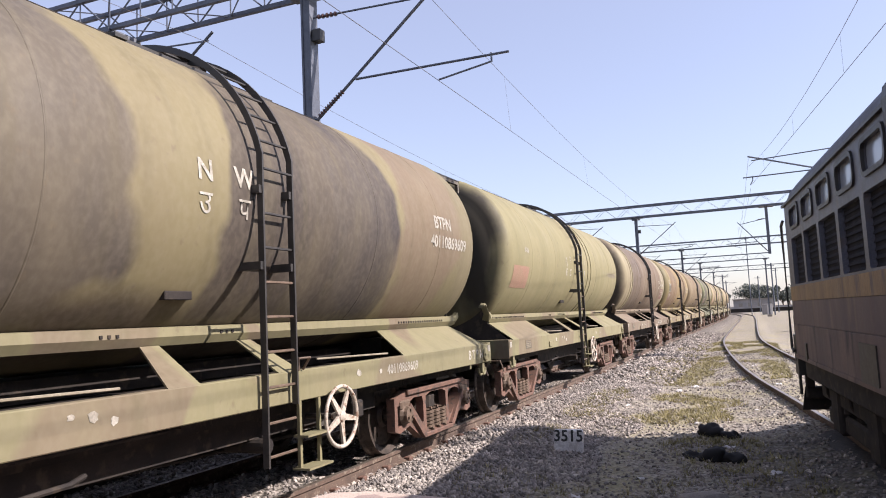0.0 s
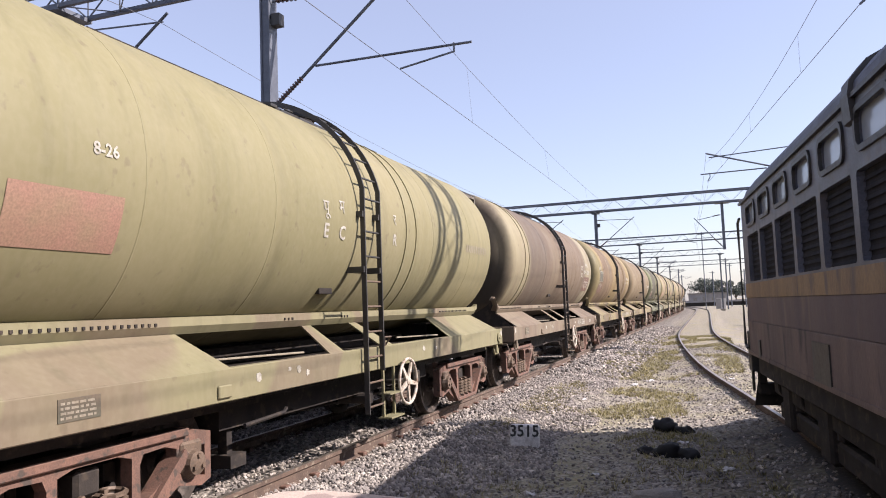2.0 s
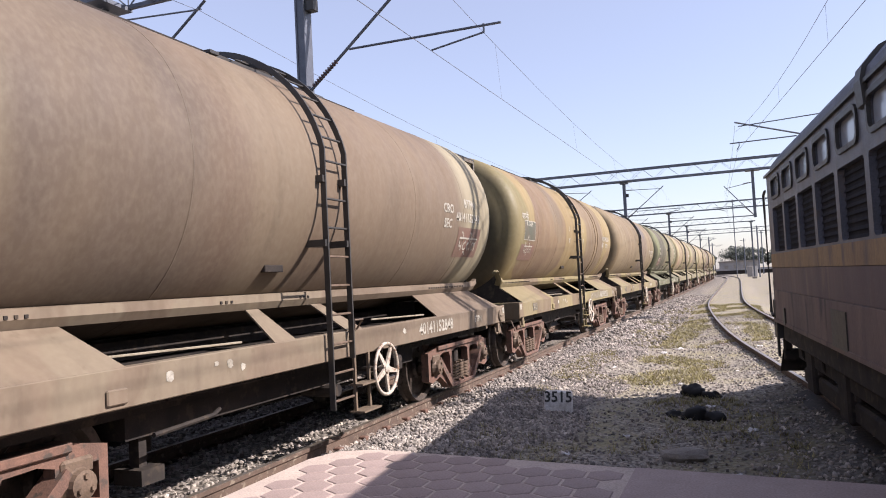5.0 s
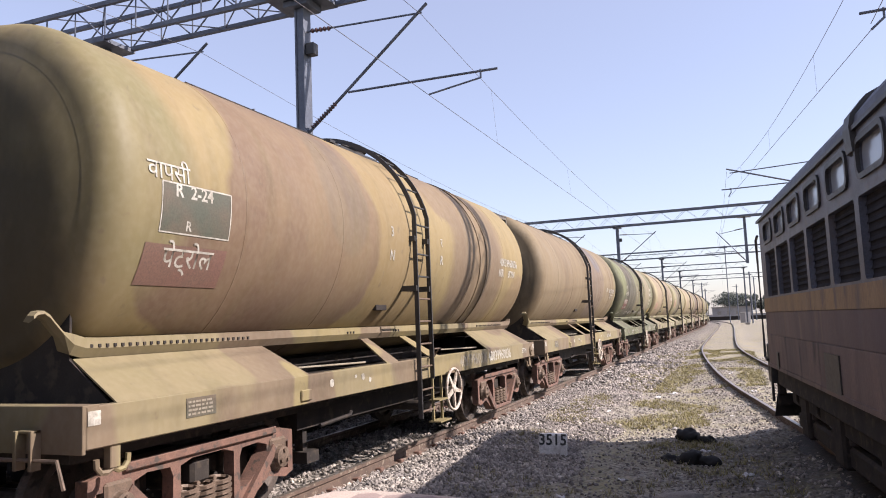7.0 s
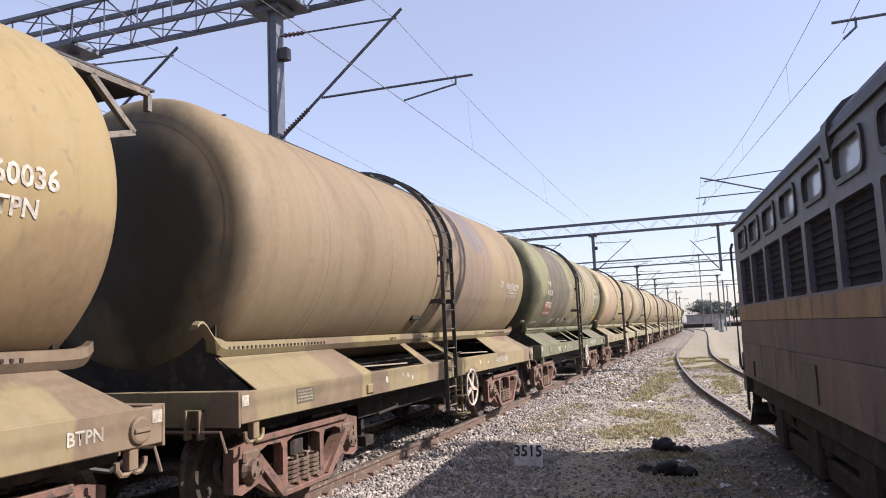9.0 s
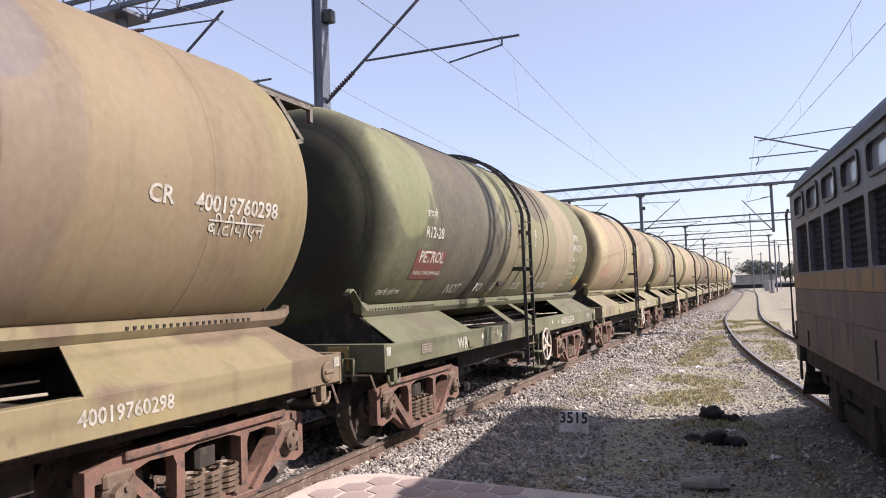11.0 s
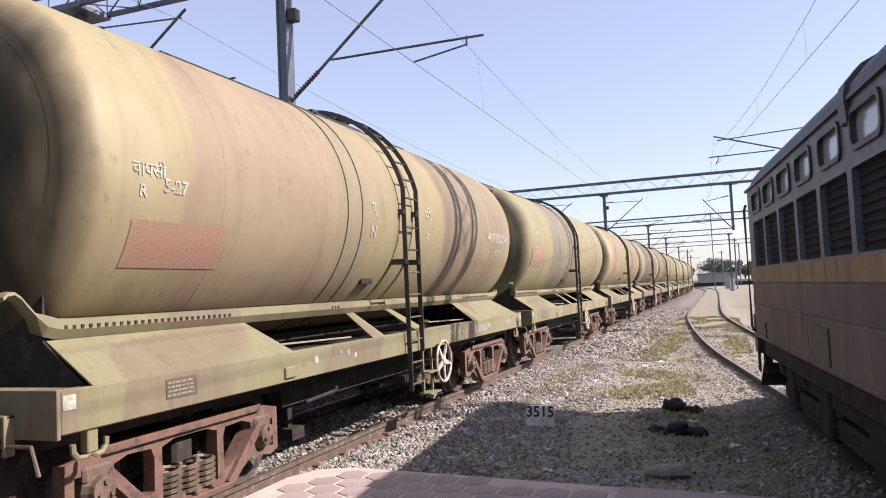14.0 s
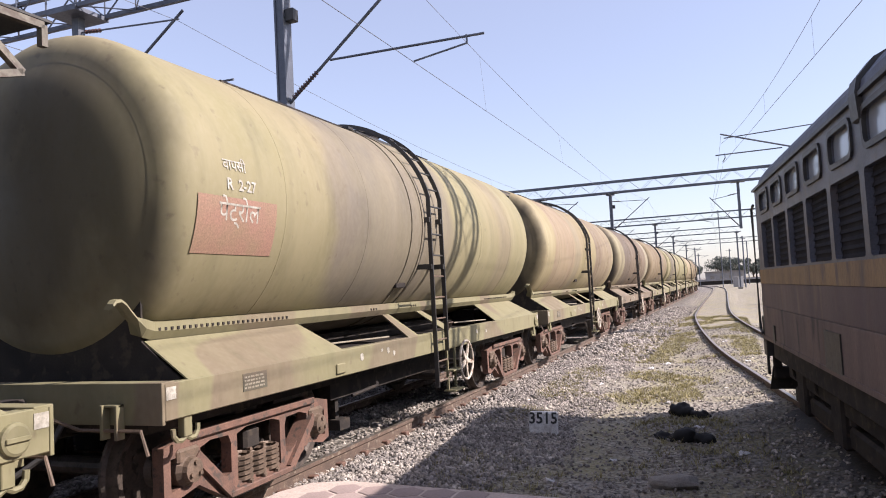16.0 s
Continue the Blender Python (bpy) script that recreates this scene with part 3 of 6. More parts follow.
def build_sleepers():
    bm = box(bmesh.new(), -1.37, 1.37, -0.125, 0.125, -0.4, -0.185, 0.02)
    one = part("sleeper", bm, M_CONCRETE, main_track, "grey concrete sleeper")
    one.location = (XC, -8, 0)
    for k in range(1, 185):
        x, y, h = on_line(-8 + 0.62 * k)
        o = one.copy()
        scene.collection.objects.link(o)
        o.location, o.rotation_euler = (x, y, 0), (0, 0, radians(h))
    clip = part("rail_clip", boxes((-0.11, -0.02, -0.05, 0.05, -0.185, -0.12), (0.02, 0.11, -0.05, 0.05, -0.185, -0.12), bevel=0.01), M_RUST, main_track)
    clip.location = (XC + 0.873, -8, 0)
    for k in range(0, 60):
        for s in (-0.873, 0.873):
            o = clip.copy()
            scene.collection.objects.link(o)
            o.location = (XC + s, -8 + 0.62 * k, 0)
    wood = part("sleeper", box(bmesh.new(), -1.3, 1.3, -0.12, 0.12, -0.3, -0.145, 0.015), M_RAILRUST, siding_track, "weathered wooden sleeper")
    wood.location = (siding_x(13), 13, 0)
    for k in range(1, 70):
        x, y, h = siding_at(13 + 0.66 * k)
        o = wood.copy()
        scene.collection.objects.link(o)
        o.location, o.rotation_euler = (x, y, 0.005 * math.sin(k * 7.0)), (0, 0, radians(h + 2 * math.sin(k * 3.1)))


build_sleepers()



def build_closing_wall():
    """Dark capped wall added beyond the line to black out the view under wagons."""
    p = thing("far_platform_edge", "low dark wall added beyond the tank train", "platform", kind="structure")
    part("face", boxes((-7.75, -7.3, -60, 104, -0.5, 0.62)), M_CLOSING, p, "near-black face of the added wall")
    cope = part("coping_stone", boxes((-7.8, -7.24, -0.73, 0.73, 0.62, 0.72), bevel=0.015), M_CLOSING, p)
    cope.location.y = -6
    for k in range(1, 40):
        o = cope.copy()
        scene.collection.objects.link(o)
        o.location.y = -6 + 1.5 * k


build_closing_wall()

PLAT_Z = 0.2


def plat_front(x):
    return 6.22 - 0.1 * (x + 3.4)


def plat_right(y):
    return 0.42 + (12.6 - y) * 0.091 - 0.12


def build_platform():
    p = thing("platform", "low platform end paved with pinkish hexagonal tiles", "platform", kind="structure")
    bm = bmesh.new()
    out = [(-3.75, -14), (plat_right(-14), -14), (plat_right(5.6), plat_front(0.9)), (-3.3, plat_front(-3.4)), (-3.62, plat_front(-3.4) - 0.12), (-3.75, plat_front(-3.4) - 0.45)]
    lo = [bm.verts.new((x, y, -0.5)) for x, y in out]
    hi = [bm.verts.new((x, y, PLAT_Z - 0.012)) for x, y in out]
    bm.faces.new(hi)
    for i in range(len(out)):
        j = (i + 1) % len(out)
        bm.faces.new((lo[i], lo[j], hi[j], hi[i]))
    part("slab", bm, M_JOINT, p, "pale mortar bed of the paving")
    bm = bmesh.new()
    vs = [bm.verts.new((x, y, PLAT_Z)) for x, y in ((-0.85, 2.5), (plat_right(2.5) - 0.02, 2.5), (plat_right(5.6) - 0.02, plat_front(0.85) - 0.01), (-0.85, plat_front(-0.85) - 0.01))]
    r = bmesh.ops.extrude_face_region(bm, geom=[bm.faces.new(vs)])
    for v in r["geom"]:
        if isinstance(v, bmesh.types.BMVert):
            v.co.z -= 0.03
    part("cement_panel", bm, M_PAVE, p, "smooth worn cement panel")
    R = 0.165
    bm = bmesh.new()
    ring = [(R * 0.92 * math.cos(radians(60 * k + 30)), R * 0.92 * math.sin(radians(60 * k + 30))) for k in range(6)]
    top = [bm.verts.new((x * 0.95, y * 0.95, 0.0)) for x, y in ring]
    mid = [bm.verts.new((x, y, -0.006)) for x, y in ring]
    low = [bm.verts.new((x, y, -0.03)) for x, y in ring]
    bm.faces.new(top)
    for a, b in ((top, mid), (mid, low)):
        for k in range(6):
            bm.faces.new((a[k], b[k], b[(k + 1) % 6], a[(k + 1) % 6]))
    tile = part("paving_tile", bm, M_PAVE, p)
    first, n = True, 0
    dx, dy = R * math.sqrt(3), R * 1.5
    j = 0
    y = 6.2
    while y > 2.6 and n < 298:
        x = -3.62 + (dx / 2 if j % 2 else 0)
        while x < -0.95:
            if y < plat_front(x) - R * 0.8 and x > -3.72 + R * 0.7 and not (x < -3.4 and y > 5.9):
                o = tile if first else tile.copy()
                if not first:
                    scene.collection.objects.link(o)
                first = False
                o.location = (x, y, PLAT_Z - 0.006 + random.uniform(-0.0015, 0.002))
                n += 1
            x += dx
        y -= dy
        j += 1


build_platform()


# ---- tank wagon ----
TANK_R, TANK_Z, HALF = 1.45, 2.83, 5.72


def wrap(bm, y, z, r=TANK_R + 0.006):
    """Lays a flat drawing (x along, y up) on the camera-side flank of the barrel at height z."""
    a0 = math.asin((z - TANK_Z) / TANK_R)
    for v in bm.verts:
        a = a0 + v.co.y / TANK_R
        v.co = Vector((r * math.cos(a), y + v.co.x, TANK_Z + r * math.sin(a)))
    return bm


def panel_on_tank(w, h, y, z, r=TANK_R + 0.004):
    bm = bmesh.new()
    bmesh.ops.create_grid(bm, x_segments=2, y_segments=10, size=0.5)
    for v in bm.verts:
        v.co = Vector((v.co.x * w, v.co.y * h, 0))
    return wrap(bm, y, z, r)


def arc_over(r, x_low, z_low, n=14, end=95):
    """Straight up from (x_low, z_low), then over the barrel on radius r, as (x, z)."""
    a0 = math.degrees(math.acos(min(1, x_low / r)))
    pts = [(x_low, z_low)]
    for k in range(n + 1):
        a = radians(a0 + (end - a0) * k / n)
        pts.append((r * math.cos(a), TANK_Z + r * math.sin(a)))
    return pts


def build_bogie(wagon, y, paint):
    """One cast-frame bogie: bolster, two side frames with springs, two wheelsets."""
    b = part("bogie", boxes((-0.95, 0.95, -0.2, 0.2, 0.42, 0.72), (-1.1, 1.1, -0.12, 0.12, 0.45, 0.66), bevel=0.03), M_UNDER, wagon, "rusty cast steel bogie")
    b.location = (0, y, 0)
    outer = [(-1.27, 0.72), (-1.27, 0.32), (-1.14, 0.28), (-0.86, 0.34), (-0.5, 0.14), (0.5, 0.14), (0.86, 0.34), (1.14, 0.28), (1.27, 0.32), (1.27, 0.72), (0.9, 0.8), (-0.9, 0.8)]
    soft_hole = [(0.55 + 0.3 * u, 0.5 + 0.19 * v) for u, v in ((-0.3, 0.9), (0.5, 0.95), (0.95, 0.75), (0.95, 0.4), (0.55, -0.2), (0.1, -0.75), (-0.2, -0.95), (-0.4, -0.85), (-0.42, 0.5))]
    holes = [
        [(-y, z) for y, z in soft_hole],
        soft_hole,
        [(-0.34, 0.66), (-0.34, 0.24), (0.34, 0.24), (0.34, 0.66), (0.2, 0.7), (-0.2, 0.7)],
        [(-1.19, 0.62), (-1.19, 0.36), (-0.93, 0.4), (-0.93, 0.62)],
        [(1.19, 0.62), (0.93, 0.62), (0.93, 0.4), (1.19, 0.36)],
    ]
    for sx in (1, -1):
        bm = plate(outer, holes, 1.06 * sx, 1.17 * sx)
        for z0, z1 in ((0.73, 0.8),):
            box(bm, min(1.02 * sx, 1.21 * sx), max(1.02 * sx, 1.21 * sx), -0.95, 0.95, z0, z1, 0.01)
        box(bm, min(1.03 * sx, 1.22 * sx), max(1.03 * sx, 1.22 * sx), -0.5, 0.5, 0.13, 0.19, 0.01)
        for s in (-1, 1):
            a, c = Vector((0, 0.46 * s, 0.17)), Vector((0, 0.92 * s, 0.6))
            d = (c - a).normalized()
            q = Vector((0, -d.z, d.y)) * 0.045
            vs = [(x, *(pt + o)[1:]) for x in (1.03 * sx, 1.215 * sx) for pt, o in ((a, q), (a, -q), (c, -q), (c, q))]
            vv = [bm.verts.new(v) for v in vs]
            for f in ((0, 1, 2, 3), (7, 6, 5, 4), (0, 4, 5, 1), (1, 5, 6, 2), (2, 6, 7, 3), (3, 7, 4, 0)):
                bm.faces.new([vv[i] for i in f])
        part("side_frame", bm, M_RUST, b, "rusty brown cast side frame")
        for ys in (-0.21, 0.0, 0.21):
            bm = bmesh.new()
            turns = [(1.115 * sx + 0.085 * math.cos(t * 0.7), ys + 0.092 * math.sin(t * 0.7), 0.2 + 0.27 * t / 52) for t in range(53)]
            tube(bm, turns, 0.021, 5)
            part("coil_spring", bm, M_SPRING, b, "dusty coil spring")
        for s in (-1, 1):
            bm = lathe(bmesh.new(), [(1.0 * sx, 0.14), (1.17 * sx, 0.14), (1.21 * sx, 0.11), (1.25 * sx, 0.1), (1.26 * sx, 0.04)], 14, "x", (0, 1.0 * s, 0.5))
            for k in range(3):
                a = radians(120 * k + 90)
                rod(bm, (1.24 * sx, s + 0.06 * math.cos(a), 0.5 + 0.06 * math.sin(a)), (1.275 * sx, s + 0.06 * math.cos(a), 0.5 + 0.06 * math.sin(a)), 0.02, 6)
            box(bm, min(1.05 * sx, 1.2 * sx), max(1.05 * sx, 1.2 * sx), s - 0.13, s + 0.13, 0.56, 0.68, 0.02)
            part("axle_box", bm, M_SPRING, b, "dusty roller bearing axle box")
    bm = bmesh.new()
    for s in (-1, 1):
        rod(bm, (-0.9, 0.42 * s, 0.42), (0.9, 0.42 * s, 0.42), 0.04)
        for sx in (-0.8, 0.8):
            box(bm, sx - 0.05, sx + 0.05, 0.42 * s - 0.04, 0.42 * s + 0.08 * s if s > 0 else 0.42 * s + 0.04, 0.3, 0.6)
    part("brake_gear", bm, M_UNDER, b)
    sets = []
    for s in (-1, 1):
        bm = bmesh.new()
        prof = lambda q: [(0.90 * q, 0.1), (0.91 * q, 0.13), (0.86 * q, 0.16), (0.85 * q, 0.38), (0.9 * q, 0.42), (0.915 * q, 0.485), (0.88 * q, 0.492), (0.81 * q, 0.5), (0.79 * q, 0.53), (0.765 * q, 0.53), (0.76 * q, 0.42), (0.8 * q, 0.38), (0.81 * q, 0.16), (0.74 * q, 0.12)]
        for q in (1, -1):
            lathe(bm, prof(q), 40, "x")
            for k in range(3):
                a = radians(120 * k)
                rod(bm, (0.855 * q, 0.27 * math.cos(a), 0.27 * math.sin(a)), (0.865 * q, 0.27 * math.cos(a), 0.27 * math.sin(a)), 0.035, 8)
        rod(bm, (-1.1, 0, 0), (1.1, 0, 0), 0.08, 12)
        w = part("wheelset", bm, M_WHEEL, b, "dark forged wheelset with bright treads", smooth=False)
        w.location = (0, 1.0 * s, 0.5)
        sets.append(w)
    return b, sets


def build_wagon():
    """A bogie petroleum tank wagon about its centre at rail level; the ladder stands at the middle."""
    w = thing("tank_wagon", "weathered khaki bogie petrol tank wagon on rails", "tank wagon")
    # barrel with dished ends
    prof = []
    for k in range(7):
        a = radians(90 * k / 6)
        prof.append((-5.2 - 0.27 * math.cos(a), TANK_R - 0.3 + 0.3 * math.sin(a)))
    dish = [(-5.6, 0.04), (-5.597, 0.3), (-5.58, 0.6), (-5.545, 0.9), (-5.505, 1.08)]
    left = dish + prof
    full = left + [(y, TANK_R) for y in (-4, -2.4, -0.8, 0.8, 2.4, 4)] + [(-u - 0.08, r) for u, r in reversed(left)]
    bm = lathe(bmesh.new(), full, 72, "y", (0, 0, TANK_Z))
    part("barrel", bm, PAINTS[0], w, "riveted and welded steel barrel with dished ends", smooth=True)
    for y in (-3.95, -2.2, 2.1, 3.9):
        part("seam", lathe(bmesh.new(), [(y - 0.012, TANK_R - 0.01), (y - 0.008, TANK_R + 0.0035), (y + 0.008, TANK_R + 0.0035), (y + 0.012, TANK_R - 0.01)], 64, "y", (0, 0, TANK_Z)), PAINTS[0], w, smooth=True)
    for y in (1.0, 1.36):
        bm = lathe(bmesh.new(), [(y - 0.025, TANK_R - 0.01), (y - 0.025, TANK_R + 0.014), (y + 0.025, TANK_R + 0.014), (y + 0.025, TANK_R - 0.01)], 64, "y", (0, 0, TANK_Z))
        part("strap_band", bm, PAINTS[0], w, "narrow steel band round the barrel")
    # underframe
    F = FRAME_PAINTS[0]
    for sx in (1, -1):
        x0, x1 = sorted((1.38 * sx, 1.45 * sx))
        bm = boxes((x0, x1, -HALF + 0.032, HALF - 0.032, 0.985, 1.265), bevel=0.008)
        xa, xb = sorted((1.3 * sx, 1.38 * sx))
        box(bm, xa, xb, -HALF + 0.04, HALF - 0.04, 1.235, 1.26)
        box(bm, xa, xb, -HALF + 0.04, HALF - 0.04, 0.99, 1.01)
        part("solebar", bm, F, w, "painted steel solebar with scuffed patches")
        for s in (-1, 1):
            # sloping end panel between solebar and cradle rail
            y0, y1, y2, y3 = 5.42 * s, 2.95 * s, 5.15 if s > 0 else -5.38, 3.1 * s
            if s > 0:
                y1, y3 = 2.65, 2.85
            bm = bmesh.new()
            pts = [(1.44 * sx, y0, 1.266), (1.44 * sx, y1, 1.266), (0.98 * sx, y3, 1.568), (0.98 * sx, y2, 1.568)]
            vs = [bm.verts.new(p) for p in pts]
            r = bmesh.ops.extrude_face_region(bm, geom=[bm.faces.new(vs)])
            for v in r["geom"]:
                if isinstance(v, bmesh.types.BMVert):
                    v.co += Vector((-0.008 * sx, 0, -0.01))
            part("end_panel", bm, F, w, "sloping steel cradle panel")
        for yt, yb in ((-0.9, -1.02), (0.25, 0.32)):
            bm = bmesh.new()
            pts = [(1.44 * sx, yb - 0.17, 1.266), (1.44 * sx, yb + 0.17, 1.266), (0.98 * sx, yt + 0.1, 1.568), (0.98 * sx, yt - 0.1, 1.568)]
            vs = [bm.verts.new(p) for p in pts]
            r = bmesh.ops.extrude_face_region(bm, geom=[bm.faces.new(vs)])
            for v in r["geom"]:
                if isinstance(v, bmesh.types.BMVert):
                    v.co += Vector((-0.01 * sx, 0, -0.012))
            part("cradle_strut", bm, F, w, "sloping steel gusset")
        # cradle rail with up-curled ends
        bm = bmesh.new()
        path = [(-5.76, 1.865), (-5.73, 1.893), (-5.68, 1.9), (-5.63, 1.87), (-5.58, 1.815), (-5.52, 1.755), (-5.43, 1.7), (-5.3, 1.672), (-5.1, 1.665), (5.2, 1.665), (5.32, 1.668), (5.38, 1.685), (5.41, 1.72)]
        prev = None
        for y, z in path:
            thin = 0.35 if y < -5.5 else 1.0
            rr = TANK_R + 0.012
            xi = math.sqrt(rr * rr - (min(z, 1.7) + 0.05 - TANK_Z) ** 2)
            xo = xi + 0.02
            zo = 0.1 * thin
            lift = 0.05 if thin == 1.0 else 0.016
            ring = [bm.verts.new(q) for q in ((xi * sx, y, z + lift), ((xo + 0.045) * sx, y, z + lift - 0.005), ((xo + 0.05) * sx, y, z - 0.03 * thin), ((xo + 0.0) * sx, y, z - zo), ((xi - 0.1 * thin) * sx, y, z - zo + 0.03 * thin))]
            if prev:
                for k in range(5):
                    bm.faces.new((prev[k], prev[(k + 1) % 5], ring[(k + 1) % 5], ring[k]))
            else:
                bm.faces.new(ring)
            prev = ring
        bm.faces.new(prev)
        part("cradle_rail", bm, F, w, "steel cradle rail with curled end")
        bm = bmesh.new()
        for y0, n in ((-5.25, 26), (3.4, 20), (-1.4, 3), (-0.1, 3)):
            for k in range(n):
                y = y0 + 0.075 * k
                box(bm, *sorted((1.0 * sx, 1.024 * sx)), y - 0.013, y + 0.013, 1.642, 1.668)
        tagged(part("riveted_strip", bm, M_UNDER, w, "row of bolt heads"), kind="stuff")
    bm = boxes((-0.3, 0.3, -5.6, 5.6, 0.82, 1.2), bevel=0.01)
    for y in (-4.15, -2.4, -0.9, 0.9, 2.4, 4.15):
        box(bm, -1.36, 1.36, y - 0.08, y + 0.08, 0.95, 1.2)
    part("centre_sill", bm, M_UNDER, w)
    # near-black slab added to stop the view through the underframe
    part("underframe_bed", boxes((-1.15, 1.15, -5.55, 5.55, 0.86, 1.19), (-1.05, 1.05, -2.6, 2.6, 0.66, 0.86)), M_UNDER, w, "near-black slab added to close the underframe")
    # saddle blocks in black, sized to fill the dark cradle openings
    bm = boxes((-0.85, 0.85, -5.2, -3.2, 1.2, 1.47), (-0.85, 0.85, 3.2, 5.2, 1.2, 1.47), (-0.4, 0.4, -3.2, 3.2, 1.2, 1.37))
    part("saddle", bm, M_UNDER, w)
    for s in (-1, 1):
        # black plate added to close the dark gap below each barrel end
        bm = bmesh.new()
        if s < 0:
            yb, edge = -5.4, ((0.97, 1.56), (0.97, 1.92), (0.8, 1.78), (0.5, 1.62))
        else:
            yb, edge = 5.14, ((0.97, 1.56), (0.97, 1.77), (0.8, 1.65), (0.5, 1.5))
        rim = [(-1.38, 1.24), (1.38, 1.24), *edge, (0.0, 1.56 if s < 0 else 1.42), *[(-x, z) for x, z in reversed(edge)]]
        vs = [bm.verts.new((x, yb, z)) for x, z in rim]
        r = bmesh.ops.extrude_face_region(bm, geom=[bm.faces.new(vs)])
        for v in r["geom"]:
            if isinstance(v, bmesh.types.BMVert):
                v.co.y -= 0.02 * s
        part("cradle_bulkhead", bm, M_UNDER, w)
        lever = tube(bmesh.new(), [(0.25, (HALF + 0.06) * s, 1.05), (0.7, (HALF + 0.06) * s, 0.93), (1.3, (HALF + 0.06) * s, 0.93), (1.36, (HALF + 0.06) * s, 0.75)], 0.014)
        part("uncoupling_lever", lever, M_SPRING, w, "thin steel uncoupling lever")
        part("lever_bracket", boxes((0.92, 0.95, *sorted((HALF * s, (HALF + 0.08) * s)), 0.86, 1.12), (1.06, 1.09, *sorted((HALF * s, (HALF + 0.08) * s)), 0.86, 1.12), (0.92, 1.09, *sorted((HALF * s, (HALF + 0.06) * s)), 1.1, 1.12), bevel=0.004), FRAME_PAINTS[0], w)
        y0, y1 = sorted((HALF * s, (HALF - 0.03) * s))
        bm = boxes((-1.45, 1.45, y0, y1, 0.96, 1.262), (-1.45, 1.45, *sorted((HALF * s, (HALF - 0.14) * s)), 1.255, 1.275), bevel=0.004)
        part("headstock", bm, FRAME_PAINTS[0], w, "steel headstock beam")
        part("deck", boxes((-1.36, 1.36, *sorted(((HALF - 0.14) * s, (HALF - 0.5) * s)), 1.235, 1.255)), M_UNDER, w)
        bm = boxes((-0.11, 0.11, *sorted((HALF * s, (HALF + 0.36) * s)), 0.98, 1.16), (-0.17, 0.17, *sorted(((HALF + 0.28) * s, (HALF + 0.52) * s)), 0.93, 1.22), bevel=0.03)
        part("coupler", bm, M_UNDER, w, "knuckle coupler")
        bm = tube(bmesh.new(), [(0.45, HALF * s, 0.95), (0.42, (HALF + 0.12) * s, 0.75), (0.3, (HALF + 0.3) * s, 0.62), (0.12, (HALF + 0.48) * s, 0.68)], 0.025)
        part("brake_hose", bm, M_BLACK, w, "black rubber brake hose")
        for sx in (1, -1):
            # lifting hook bracket below the solebar end
            yb = 5.42 * s
            bm = boxes((1.38 * sx - 0.02, 1.38 * sx + 0.05, yb - 0.045, yb + 0.045, 0.83, 1.0), bevel=0.006)
            horns = [(-0.14, 0.905), (-0.135, 0.85), (-0.1, 0.81), (-0.05, 0.805), (0.0, 0.83), (0.05, 0.805), (0.1, 0.81), (0.135, 0.85), (0.14, 0.905)]
            tube(bm, [(1.38 * sx + 0.02, yb + u, v) for u, v in horns], 0.021, 6)
            part("lifting_hook", bm, FRAME_PAINTS[0], w, "steel lifting hook")
            part("number_plate_patch", boxes((1.452 * sx - 0.001, 1.452 * sx + 0.003, *sorted((5.68 * s, 5.575 * s)), 1.14, 1.235)), M_WHITE, w, "chipped white paint patch")
    for y0, wd, z0, hh in ((-2.6, 0.1, 1.1, 0.09), (-1.9, 0.09, 1.12, 0.07), (-1.72, 0.07, 1.08, 0.06), (1.5, 0.09, 1.11, 0.08), (-2.05, 0.06, 1.15, 0.05), (2.0, 0.07, 1.1, 0.06)):
        bm = bmesh.new()
        rnd = random.Random(int(y0 * 100))
        ring = [(0.5 + (0.5 + rnd.uniform(-0.16, 0.1)) * math.cos(j * 0.628), 0.5 + (0.5 + rnd.uniform(-0.16, 0.1)) * math.sin(j * 0.628)) for j in range(10)]
        r = bmesh.ops.extrude_face_region(bm, geom=[bm.faces.new([bm.verts.new((1.449, y0 + wd * u, z0 + hh * v)) for u, v in ring])])
        for v in r["geom"]:
            if isinstance(v, bmesh.types.BMVert):
                v.co.x = 1.4535
        part("paint_patch", bm, M_WHITE, w, "chipped white paint patch")
    part("card_holder", boxes((1.45, 1.475, -3.15, -2.97, 1.02, 1.13), bevel=0.01), FRAME_PAINTS[0], w, "small steel card holder")
    part("label_plate", boxes((1.45, 1.455, -4.75, -4.4, 1.07, 1.22)), M_DARKPANEL, w, "dark stencilled data plate")
    bm = bmesh.new()
    rnd = random.Random(21)
    for r in range(4):
        y = -4.73
        while y < -4.45:
            wd = rnd.uniform(0.02, 0.06)
            box(bm, 1.4545, 1.4565, y, min(y + wd, -4.42), 1.088 + 0.031 * r, 1.104 + 0.031 * r)
            y += wd + rnd.uniform(0.01, 0.02)
    tagged(part("data_stencil", bm, M_FADED, w, "rubbed white data writing"), kind="stuff")
    for y0, y1 in ((-3.0, -1.5), (1.1, 2.5)):
        part("release_rod", rod(bmesh.new(), (1.22, y0, 1.33), (1.3, y1, 1.3), 0.011, 6), M_FADED, w, "thin pale release rod")
    boss = lathe(bmesh.new(), [(1.45, 0.1), (1.475, 0.098), (1.485, 0.08), (1.485, 0.03)], 20, "x", (0, 5.44, 1.11))
    box(boss, 1.484, 1.5, 5.36, 5.52, 1.095, 1.125, 0.004)
    part("lamp_boss", boss, F, w, "round painted lamp boss")
